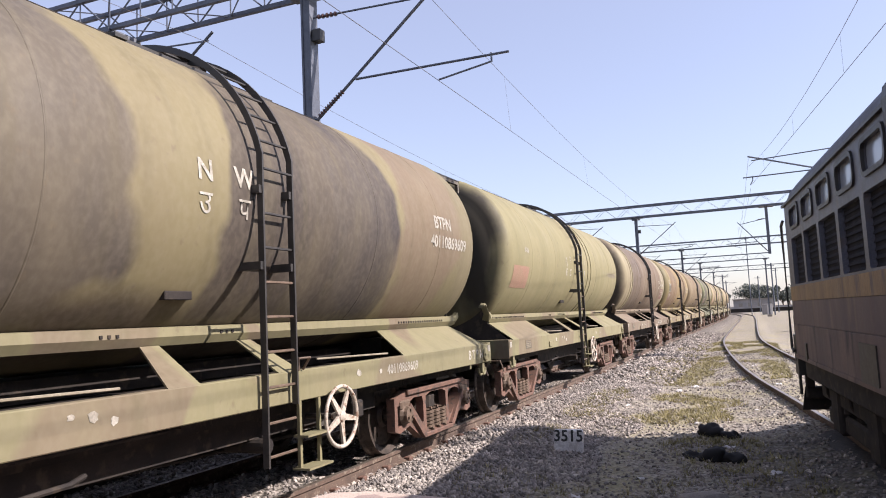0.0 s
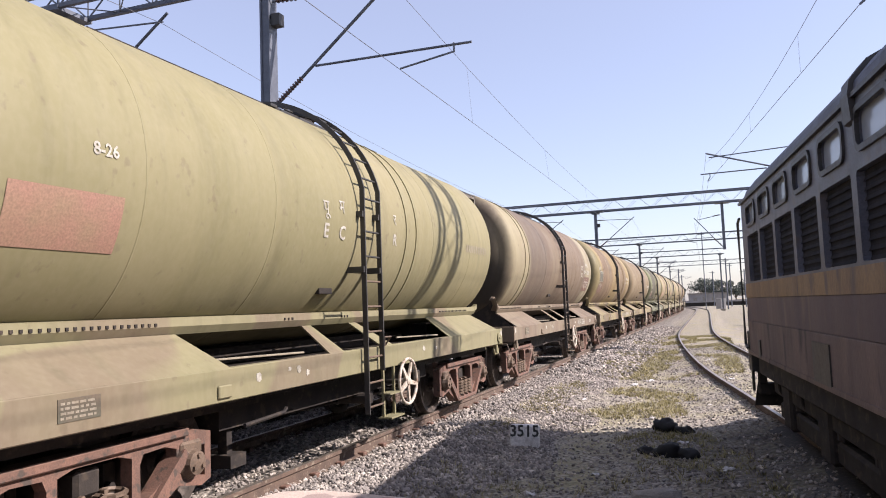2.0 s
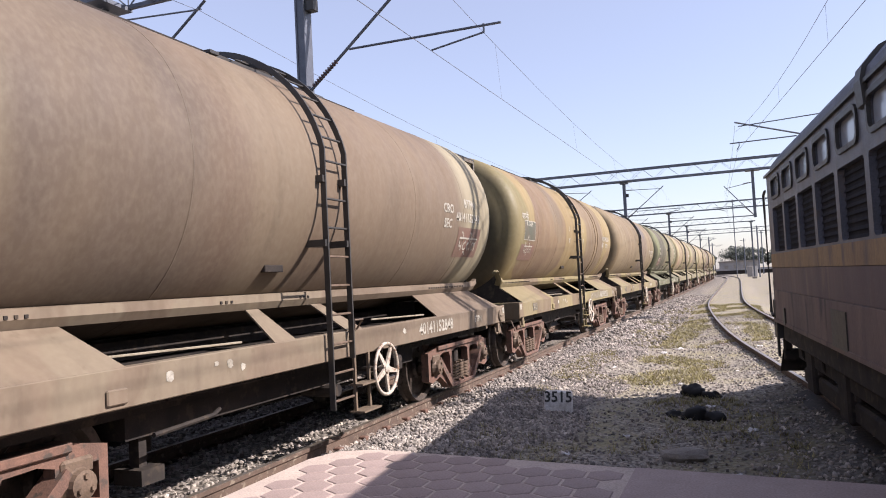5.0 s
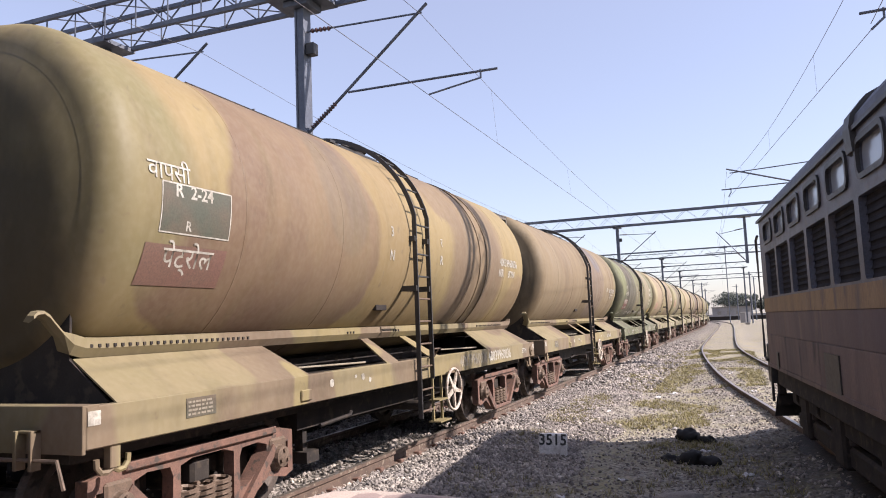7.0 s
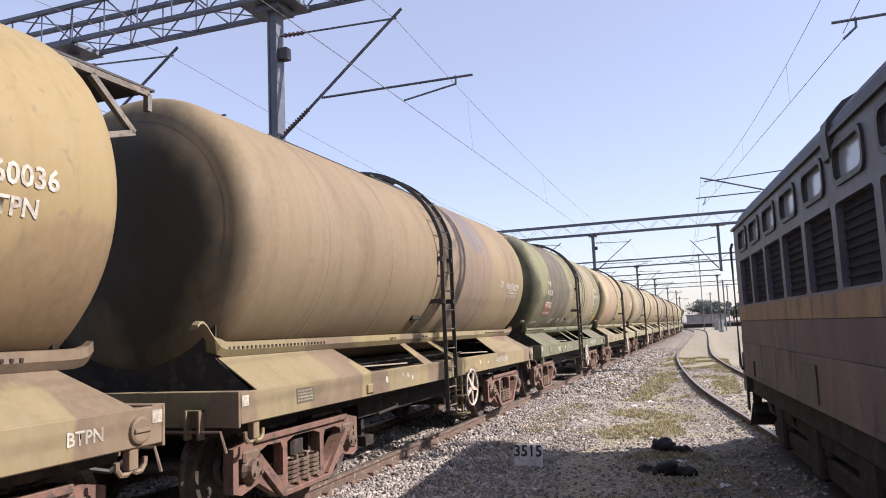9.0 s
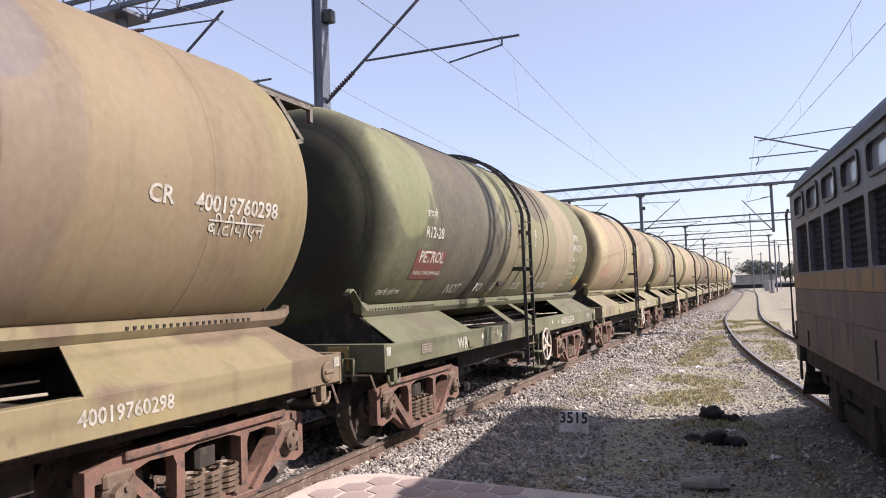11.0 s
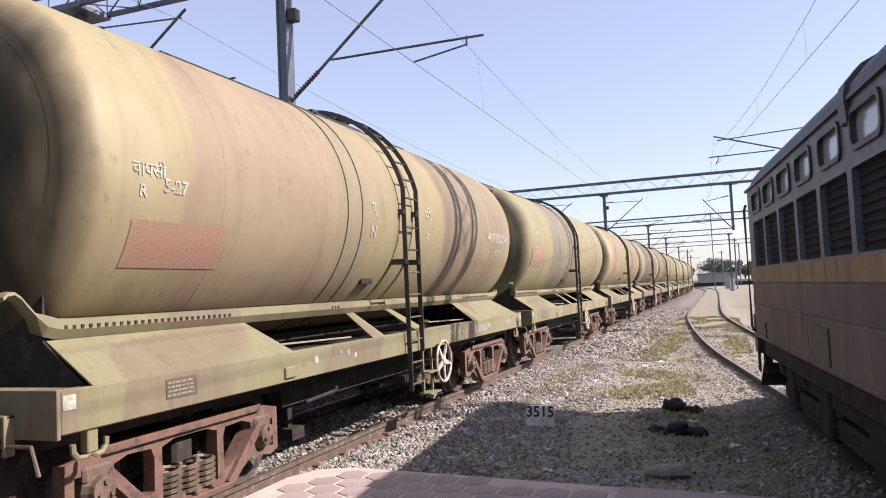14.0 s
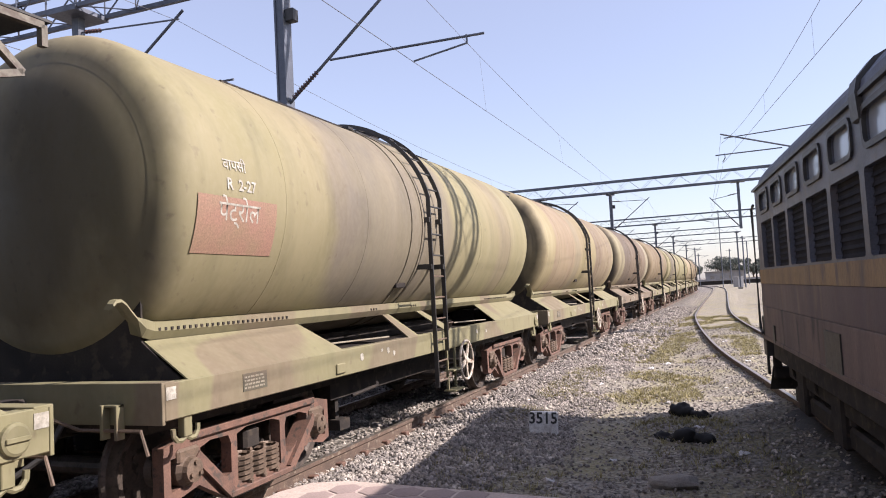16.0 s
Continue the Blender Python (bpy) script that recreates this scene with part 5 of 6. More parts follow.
# ---- locomotive on the siding ----
def build_loco():
    lo = thing("electric_locomotive", "grimy grey and maroon electric locomotive with a yellow band", "locomotive", pose(0.44, 12.6, 0, 0, 0, 5.2))
    LEN, W = 19.0, 3.0
    # side walls with openings (local: y backwards from the nose is negative, x across)
    louv = [(-1.5 - 1.12 * k, -0.52 - 1.12 * k) for k in range(15)]
    louv = [(a, b) for a, b in louv if b > -16.6]
    for sx, x0, x1 in ((0, 0.0, 0.07), (1, W, W - 0.07)):
        outer = [(-0.05, 1.905), (-0.05, 3.12), (-LEN, 3.12), (-LEN, 1.905)]
        holes = [rounded(a, b, 1.93, 2.59, 0.04, 2) for a, b in louv] + [rounded(a + 0.12, b - 0.12, 2.735, 3.0, 0.08, 3) for a, b in louv]
        part("upper_side", plate(outer, holes, x0, x1), M_LOCO_GREY, lo, "grimy grey upper body side")
        if sx == 0:
            for a, b in louv:
                bm = bmesh.new()
                for j in range(9):
                    z = 1.935 + 0.072 * j
                    vs = [bm.verts.new(q) for q in ((0.045, a, z), (0.045, b, z), (0.062, b, z + 0.04), (0.062, a, z + 0.04))]
                    bm.faces.new(vs)
                box(bm, 0.06, 0.065, a - 0.01, b + 0.01, 1.92, 2.6)
                part("louvre", bm, M_LOUVRE, lo, "dark ventilation grille")
                wn = part("window", plate(rounded(a + 0.085, b - 0.085, 2.7, 3.035, 0.1, 3), [rounded(a + 0.13, b - 0.13, 2.745, 2.99, 0.075, 3)], -0.022, 0.01), M_BLACK, lo, "small rounded window with black rubber seal")
                part("pane", boxes((0.03, 0.04, a + 0.12, b - 0.12, 2.735, 3.0)), M_GLASS, wn, "pale pane with reflected grey in its colour")
        else:
            part("inner_wall", boxes((W - 0.09, W - 0.075, -LEN, -0.1, 1.9, 3.1)), M_LOUVRE, lo)
        xa, xb = sorted((x0 - (0.006 if sx == 0 else -0.006), x1))
        part("band", boxes((xa, xb, -LEN, -0.05, 1.7, 1.905)), M_LOCO_BAND, lo, "dirty yellow waist band")
        part("lower_side", boxes((*sorted((x0, x1)), -LEN, -0.05, 1.36, 1.7), bevel=0.006), M_LOCO_RED, lo, "dusty maroon lower body side")
        part("skirt", boxes((*sorted((x0, x1)), -LEN, -0.05, 0.9, 1.357), bevel=0.006), M_LOCO_DUST, lo, "dust-caked lower skirt")
    # roof with hoods
    bm = bmesh.new()
    sec = [(-0.02, 3.12), (0.0, 3.22), (0.12, 3.36), (0.4, 3.5), (0.9, 3.58), (1.5, 3.61), (2.1, 3.58), (2.6, 3.5), (2.88, 3.36), (3.0, 3.22), (3.02, 3.12)]
    rings = []
    for y, dz, sq in ((-LEN, 0, 1), (-0.75, 0, 1), (-0.3, -0.06, 0.98), (-0.02, -0.16, 0.94), (0.1, -0.25, 0.9)):
        rings.append([bm.verts.new((1.5 + (x - 1.5) * sq, y, 3.12 + max(0, (z - 3.12) + dz * (z - 3.12) / 0.49))) for x, z in sec])
    for a, b in zip(rings, rings[1:]):
        for k in range(len(sec) - 1):
            bm.faces.new((a[k], a[k + 1], b[k + 1], b[k]))
        bm.faces.new((a[-1], a[0], b[0], b[-1]))
    bm.faces.new(rings[0])
    bm.faces.new(rings[-1])
    part("roof", bm, M_LOCO_ROOF, lo, "sooty rounded grey roof", smooth=False)
    part("gutter", boxes((-0.035, 0.0, -LEN, 0.0, 3.1, 3.135)), M_BLACK, lo)
    for y in (-6.15, -10.2, -14.3):
        bm = bmesh.new()
        prev = None
        for x, z in [(-0.005, 2.93), *sec, (3.005, 2.93)]:
            d = Vector((x - 1.5, 0, (z - 2.6) * 1.5)).normalized()
            ring = [bm.verts.new(Vector((x, yy, z)) + d * h) for yy, h in ((y - 0.1, -0.02), (y - 0.1, 0.035), (y + 0.1, 0.035), (y + 0.1, -0.02))]
            if prev:
                for k in range(4):
                    bm.faces.new((prev[k], prev[(k + 1) % 4], ring[(k + 1) % 4], ring[k]))
            else:
                bm.faces.new(ring)
            prev = ring
        bm.faces.new(prev)
        part("roof_joint", bm, M_BLACK, lo, "dark roof hatch joint strap")
    # cab front
    bm = boxes((0.0, W, -0.12, -0.05, 0.9, 1.9), (0.05, W - 0.05, -0.12, -0.04, 1.9, 2.3), (0.05, 0.25, -0.12, -0.05, 2.3, 3.12), (1.4, 1.6, -0.12, -0.05, 2.3, 3.12), (W - 0.25, W - 0.05, -0.12, -0.05, 2.3, 3.12), (0.05, W - 0.05, -0.12, -0.05, 2.95, 3.14))
    part("cab_front", bm, M_LOCO_GREY, lo, "grimy cab front")
    for a, b in ((0.25, 1.4), (1.6, 2.75)):
        part("windscreen", boxes((a, b, -0.1, -0.09, 2.3, 2.95)), M_GLASS, lo, "windscreen with reflected grey in its colour")
    for x in (-0.03, 0.35):
        part("handrail", tube(bmesh.new(), [(x, -0.02, 0.95), (x, 0.16, 1.0), (x, 0.18, 2.85), (x, -0.02, 2.9)], 0.022), M_BLACK, lo, "black vertical cab handrail")
    part("cab_steps", boxes((0.0, 0.12, -0.1, 0.2, 0.6, 1.2), (0.02, 0.06, 0.1, 0.16, 0.3, 1.5), bevel=0.01), M_BLACK, lo)
    bm = boxes((0.0, W, -0.05, 0.12, 0.78, 1.0), (0.1, W - 0.1, 0.05, 0.22, 0.24, 0.42), (0.1, 0.22, 0.02, 0.14, 0.4, 0.9), (0.42, 0.5, 0.02, 0.14, 0.4, 0.9), (2.5, 2.6, 0.02, 0.14, 0.4, 0.9), (1.35, 1.65, 0.1, 0.6, 0.9, 1.12), bevel=0.02)
    vs = [bm.verts.new(q) for q in ((0.05, 0.28, 0.06), (W - 0.05, 0.28, 0.06), (W - 0.1, 0.16, 0.42), (0.1, 0.16, 0.42))]
    r = bmesh.ops.extrude_face_region(bm, geom=[bm.faces.new(vs)])
    for v in r["geom"]:
        if isinstance(v, bmesh.types.BMVert):
            v.co.y -= 0.05
    part("buffer_beam", bm, M_UNDER, lo, "black buffer beam and cattle guard")
    part("side_plate", boxes((-0.02, 0.0, -1.14, -1.0, 0.88, 1.12), bevel=0.005), M_BLACK, lo)
    part("step_box", boxes((-0.014, 0.02, -4.95, -4.3, 0.9, 1.27)), M_BLACK, lo, "black recessed step box")
    part("sole_edge", boxes((-0.012, 0.06, -LEN, 0.0, 0.86, 0.91)), M_LOCO_DUST, lo, "worn lower body edge")
    # underfloor and bogies, with black boxes added to darken the gap below the body
    part("underfloor", boxes((0.25, W - 0.25, -LEN + 0.3, -0.3, 0.62, 0.9), (0.1, W - 0.1, -11.6, -7.4, 0.2, 0.9), (0.04, 0.4, -7.2, -0.5, 0.6, 0.88), (0.55, W - 0.55, -7.2, -0.8, 0.16, 0.66), (0.55, W - 0.55, -LEN + 0.6, -11.8, 0.16, 0.66), bevel=0.03), M_UNDER, lo)
    for cy in (-4.0, -15.0):
        for sx in (0.22, W - 0.22):
            bm = boxes((sx - 0.09, sx + 0.09, cy - 2.9, cy + 2.9, 0.4, 0.88), (sx - 0.06, sx + 0.06, cy - 2.7, cy + 2.7, 0.1, 0.32), bevel=0.03)
            for k in (-1.9, 0, 1.9):
                box(bm, sx - 0.12, sx + 0.12, cy + k - 0.22, cy + k + 0.22, 0.08, 0.72, 0.03)
                for d in (-0.38, 0.38):
                    rod(bm, (sx, cy + k + d, 0.36), (sx, cy + k + d, 0.62), 0.09, 10)
            part("bogie_frame", bm, M_UNDER, lo, "oily black bogie frame")
        for k in (-1.9, 0, 1.9):
            bm = bmesh.new()
            for c in (W / 2 - 0.83, W / 2 + 0.83):
                lathe(bm, [(c - 0.07, 0.1), (c - 0.07, 0.545), (c + 0.07, 0.545), (c + 0.07, 0.1)], 30, "x", (0, cy + k, 0.545))
            rod(bm, (0.4, cy + k, 0.545), (W - 0.4, cy + k, 0.545), 0.09)
            part("wheelset", bm, M_WHEEL, lo, "dark steel wheelset")
    for y in (-1.6, -3.0, -6.4):
        part("sand_pipe", tube(bmesh.new(), [(0.1, y, 0.9), (0.12, y, 0.5), (0.3, y - 0.1, 0.15)], 0.02), M_UNDER, lo)
    return lo


build_loco()


# ---- overhead line ----
PORTALS = (13.3, 59.0, 96.0, 127.0, 165.0)
BEAM_Z, BEAM_H, MAST_X = 8.85, 0.85, -8.32


def lattice_beam(p, x0, x1, y, near):
    """Four chords with lacing on both faces, top and bottom."""
    ya, yb = y - 0.42, y + 0.42
    z0, z1 = BEAM_Z, BEAM_Z + BEAM_H
    t = 0.05
    for yy in (ya, yb):
        for z in (z0, z1):
            part("beam_chord", boxes((x0, x1, yy - t, yy + t, z - t, z + t)), M_GALV, p)
    bm = bmesh.new()
    step = 0.95
    n = int((x1 - x0) / step)
    for k in range(n):
        a, b = x0 + k * step, x0 + (k + 1) * step
        f = k % 2
        for yy in (ya, yb):
            rod(bm, (a, yy, z0 if f else z1), (b, yy, z1 if f else z0), 0.02 if near else 0.01, 5)
        for z in (z0, z1):
            rod(bm, (a, ya if f else yb, z), (b, yb if f else ya, z), 0.016 if near else 0.008, 5)
        if near:
            rod(bm, (a, ya, z0), (a, ya, z1), 0.018, 5)
            rod(bm, (a, yb, z0), (a, yb, z1), 0.018, 5)
    part("lacing", bm, M_GALV, p, "light lattice lacing bars")


def mast(p, x, y, top, seg=True):
    """Two channels with battens, on a concrete foot."""
    m = part("mast", boxes((x - 0.11, x - 0.07, y - 0.15, y + 0.15, -0.3, top), (x + 0.07, x + 0.11, y - 0.15, y + 0.15, -0.3, top), (x - 0.07, x + 0.07, y - 0.13, y - 0.1, -0.3, top)), M_GALV, p, "grey steel channel mast")
    part("mast_head", boxes((x - 0.62, x + 0.62, y - 0.5, y + 0.5, top - 0.06, top + 0.02), (x - 0.3, x + 0.3, y - 0.3, y + 0.3, top - 0.2, top - 0.06), bevel=0.01), M_GALV, m, "bolted bearing plate")
    part("foot", boxes((x - 0.35, x + 0.35, y - 0.35, y + 0.35, -0.5, 0.05), bevel=0.03), M_CONCRETE, m, "concrete mast footing")
    return m


def insulator(bm, a, b, n=11, r=0.052):
    a, b = Vector(a), Vector(b)
    for k in range(n):
        c = a.lerp(b, (k + 0.5) / n)
        d = (b - a).normalized() * 0.015
        rod(bm, c - d, c + d, r, 10)
    rod(bm, a, b, 0.03, 6)


def cantilever(name, y, mx, wire_x, foot_z, top_z, cat_z, con_z, reach, group="cantilevers"):
    """Bracket from a mast at mx: inclined strut, top tie, registration tube and steady arm. reach: end of the tube."""
    s = 1 if wire_x > mx else -1
    c = thing(name, "galvanised overhead line bracket with brown insulators", "line bracket", group=group)
    cat_x = wire_x - 0.1 * s
    bm = rod(bmesh.new(), (mx + 0.1 * s, y, foot_z), (cat_x + 0.12 * s, y, cat_z + 0.18), 0.032, 8)
    part("strut", bm, M_GALV, c)
    part("tie", rod(bmesh.new(), (mx + 0.1 * s, y, top_z), (cat_x, y, cat_z), 0.022, 6), M_GALV, c)
    f = (con_z + 0.35 - foot_z) / (cat_z - foot_z)
    jx = mx + 0.1 * s + (cat_x - mx) * f
    part("registration_tube", rod(bmesh.new(), (jx, y, foot_z + (cat_z - foot_z) * f), (reach, y, con_z + 0.32), 0.025, 7), M_GALV, c)
    part("drop_piece", rod(bmesh.new(), (reach - 0.35 * s, y, con_z + 0.36), (reach - 0.35 * s, y, con_z + 0.18), 0.02, 6), M_GALV, c)
    part("steady_arm", rod(bmesh.new(), (reach - 0.35 * s, y, con_z + 0.19), (wire_x, y, con_z + 0.02), 0.02, 6), M_GALV, c)
    bm = bmesh.new()
    d = Vector((cat_x - mx, 0, cat_z - foot_z)).normalized()
    a = Vector((mx + 0.18 * s, y, foot_z + 0.1))
    insulator(bm, a, a + d * 0.75)
    part("insulator", bm, M_PORCELAIN, c, "ribbed brown insulator")
    bm = bmesh.new()
    a = Vector((mx + 0.2 * s, y, top_z))
    insulator(bm, a, a + Vector((0.5 * s, 0, (cat_z - top_z) * 0.25)), 5)
    part("insulator", bm, M_PORCELAIN, c, "ribbed brown insulator")
    return c


def build_overhead():
    for i, y in enumerate(PORTALS):
        p = thing("line_portal", "grey steel lattice portal spanning several tracks", "portal", group="line portals")
        right = (9.5, 14.0, 14.0, 2.0, 9.0)[i]
        lattice_beam(p, -24.0, right, y, i == 0)
        m = mast(p, MAST_X, y, BEAM_Z)
        part("junction_box", boxes((MAST_X + 0.12, MAST_X + 0.32, y - 0.1, y + 0.1, 7.6, 7.86), bevel=0.01), M_BLACK, m, "dark junction box")
        mast(p, right - 0.6, y, BEAM_Z)
        mast(p, -23.5, y, BEAM_Z)
        con = 6.3 if i == 0 else 6.1
        cantilever("line_bracket", y, MAST_X, XC, 5.9, 8.15, 8.05, con, -3.95)
        # drop post for the far-side track
        part("drop_post", boxes((-14.05, -13.85, y - 0.1, y + 0.1, 6.6, BEAM_Z), (-14.4, -13.5, y - 0.5, y + 0.5, BEAM_Z - 0.1, BEAM_Z)), M_GALV, p)
        cantilever("line_bracket", y, -13.95, -10.9, 6.2, 8.4, 8.2, con, -9.6)
        if i == 0:
            cantilever("line_bracket", y, 8.9, 2.4, 5.95, 8.0, 7.4, 6.18, 2.25)
        if i == 1:
            part("drop_post", boxes((0.9, 1.1, y - 0.1, y + 0.1, 5.3, BEAM_Z), (0.5, 1.5, y - 0.5, y + 0.5, BEAM_Z - 0.1, BEAM_Z)), M_GALV, p)
            cantilever("line_bracket", y, 1.0, -1.0, 5.5, 7.9, 7.6, 5.9, -1.9)
    # bracket between the portals, on a post beyond the locomotive
    post = thing("line_mast", "grey steel channel mast beside the siding", "mast")
    mast(post, 5.6, 31.5, 7.7)
    cantilever("line_bracket", 31.5, 5.6, 0.05, 5.75, 7.55, 7.3, 6.33, -0.2)


build_overhead()


def wire(name, pts, r, label):
    return tagged(part(name, tube(bmesh.new(), pts, r, 5), M_WIRE), label, "wire")


def sag(a, b, drop, n=10):
    a, b = Vector(a), Vector(b)
    return [a.lerp(b, k / n) - Vector((0, 0, drop * 4 * (k / n) * (1 - k / n))) for k in range(n + 1)]


def build_wires():
    ys = [-40.0, *PORTALS[:4]]
    for x, con, cat in ((XC, 6.3, 8.0), (-10.9, 6.3, 8.15)):
        for a, b in zip(ys, ys[1:]):
            wire("contact_wire", [(x, a, con), (x, b, con)], 0.0062, "thin contact wire over the track")
            pts = sag((x - 0.1, a, cat), (x - 0.1, b, cat), 0.75)
            wire("catenary_wire", pts, 0.0055, "thin sagging catenary wire")
            if b > 0:
                for k in range(1, 10, 2):
                    q = pts[k]
                    wire("dropper", [tuple(q), (x, q.y, con)], 0.0025, "thin dropper wire between the overhead wires")
    pts = [(3.2, -40), (2.4, 13.3), (0.05, 31.5), (-1.0, 59.0), (-1.25, 96.0), (-1.9, 127.0)]
    for (xa, ya), (xb, yb) in zip(pts, pts[1:]):
        wire("contact_wire", [(xa, ya, 6.2), (xb, yb, 6.3)], 0.0062, "thin contact wire over the siding")
        q = sag((xa, ya, 7.4), (xb, yb, 7.1), 0.45)
        wire("catenary_wire", q, 0.0055, "thin sagging catenary wire")
        if yb < 70 and ya > 0:
            for k in (2, 5, 8):
                wire("dropper", [tuple(q[k]), (q[k].x, q[k].y, 6.25)], 0.0025, "thin dropper wire between the overhead wires")


build_wires()


# ---- small things on the ground ----
def rock_mesh(r, seed, squash=0.75, sub=1):
    bm = bmesh.new()
    bmesh.ops.create_icosphere(bm, subdivisions=sub, radius=r)
    rnd = random.Random(seed)
    off = Vector((rnd.uniform(0, 50), rnd.uniform(0, 50), 0))
    for v in bm.verts:
        v.co *= 1 + 0.45 * noise.noise(v.co / r * 0.9 + off)
        v.co.z *= squash
    return bm


def build_marker():
    x, y = -2.57, 10.5
    z = ground_z(x, y)
    m = thing("marker_stone", "whitewashed low marker stone lettered 3515", "marker stone", pose(x, y, z + 0.02, -4, 2, 11))
    bm = boxes((-0.2, 0.2, -0.09, 0.09, -0.15, 0.27), bevel=0.02)
    part("stone", bm, M_WHITEWASH, m, "chipped whitewashed stone")
    bm = lettering("3515", 0.215)
    for v in bm.verts:
        v.co = Vector((v.co.x * 0.93, -0.094, 0.185 + v.co.y))
    part("number", bm, M_BLACK, m, "black painted number 3515")


build_marker()


def rag(x, y, r, seed, name="plastic_sack", label="crumpled black plastic sack on the ground", squash=0.42):
    ob = part(name, rock_mesh(r, seed, squash, 3), M_PLASTIC, smooth=True)
    for v in ob.data.vertices:
        v.co += v.normal * 0.05 * noise.noise(v.co * 14 + Vector((seed, 0, 0)))
    ob.location = (x, y, ground_z(x, y) + r * squash * 0.45)
    return tagged(ob, label, "plastic sack", "black sacks")


rag(-0.84, 12.3, 0.17, 3, squash=0.75)
rag(-0.55, 12.2, 0.13, 31, squash=0.5)
rag(-0.72, 10.5, 0.17, 5, squash=0.7)
rag(-0.47, 10.45, 0.15, 7, squash=0.45)
rag(-0.98, 10.6, 0.12, 9, squash=0.4)


def slab(x, y):
    ob = part("concrete_block", rock_mesh(0.25, 4, 0.45, 2), M_CONCRETE)
    ob.scale = (1.1, 0.6, 0.9)
    ob.location = (x, y, ground_z(x, y) + 0.05)
    return tagged(ob, "half-buried grey concrete block in the gravel", "concrete block")


slab(-0.66, 8.2)


def litter():
    rnd = random.Random(11)
    spots = [(-1.45, 9.3), (0.0, 9.7), (-0.15, 7.7), (-1.9, 18.5), (-1.6, 19.4), (-2.3, 24.0), (0.25, 18.8), (-1.1, 13.4), (-0.55, 11.4), (-2.6, 15.6), (-0.3, 24.5), (-1.2, 29.0), (0.55, 6.9), (-0.2, 15.0), (-1.95, 8.2)]
    for i, (x, y) in enumerate(spots):
        s = rnd.uniform(0.03, 0.065) * (1.8 if y > 16 else 1)
        bm = bmesh.new()
        bmesh.ops.create_grid(bm, x_segments=4, y_segments=4, size=s)
        for v in bm.verts:
            v.co.z = s * 0.8 * noise.noise(v.co * (3 / s) * 0.3 + Vector((i * 3.1, 0, 0))) + s * 0.3
            v.co.x *= 1 + 0.4 * noise.noise(v.co * 20 + Vector((0, i, 0)))
        r = bmesh.ops.extrude_face_region(bm, geom=bm.faces[:])
        for v in r["geom"]:
            if isinstance(v, bmesh.types.BMVert):
                v.co.z -= 0.006
        o = part("paper_scrap", bm, M_LITTER, smooth=True)
        o.location, o.rotation_euler = (x, y, ground_z(x, y)), (0, 0, rnd.uniform(0, 6))
        tagged(o, "crumpled white paper or plastic scrap on gravel", "litter", "scraps of litter")


litter()


# ---- ballast, stones and grass ----
def stones(name, count, place, size, seed, label):
    """Loose angular stones; place(rnd) gives x, y."""
    bm = bmesh.new()
    bmesh.ops.create_icosphere(bm, subdivisions=1, radius=1)
    base = np.array([v.co[:] for v in bm.verts])
    faces = np.array([[v.index for v in f.verts] for f in bm.faces])
    bm.free()
    rng = np.random.default_rng(seed)
    rnd = random.Random(seed)
    vs, fs = [], []
    for i in range(count):
        x, y = place(rnd)
        s = rng.uniform(*size)
        q = base * rng.uniform(0.7, 1.25, (len(base), 1)) * rng.uniform(0.6, 1.2, (1, 3)) * s
        a, b = rng.uniform(0, 6.28, 2)
        ra = np.array([[math.cos(a), -math.sin(a), 0], [math.sin(a), math.cos(a), 0], [0, 0, 1]])
        rb = np.array([[1, 0, 0], [0, math.cos(b), -math.sin(b)], [0, math.sin(b), math.cos(b)]])
        q = q @ rb.T @ ra.T + np.array([x, y, ground_z(x, y) + s * rng.uniform(-0.1, 0.55)])
        vs.append(q)
        fs.append(faces + len(base) * i)
    me = bpy.data.meshes.new(name)
    me.from_pydata(np.concatenate(vs).tolist(), [], np.concatenate(fs).tolist())
    me.materials.append(M_STONE)
    return tagged(new(name, me), label, "ballast", kind="stuff")


def near_shoulder(r):
    y = 6.2 + 14 * r.random() ** 1.5
    return -4.62 + (2.3 + 1.0 * noise.noise((y * 0.35, 3.0, 0))) * r.random() ** 0.8, y


def under_train(r):
    return r.uniform(-7.4, -4.35), 3.0 + 17 * r.random()


stones("ballast", 18000, near_shoulder, (0.017, 0.036), 1, "loose grey-brown track ballast stones")
stones("ballast", 7500, under_train, (0.018, 0.038), 2, "loose grey-brown track ballast stones")
stones("ballast", 4500, lambda r: (-4.6 + 2.4 * r.random(), 20 + 35 * r.random() ** 1.4), (0.035, 0.07), 3, "loose grey-brown track ballast stones")
stones("gravel", 14000, lambda r: (-3.6 + 4.9 * r.random(), 6.4 + 26 * r.random() ** 1.4), (0.009, 0.03), 4, "scattered gravel and pebbles on bare earth")


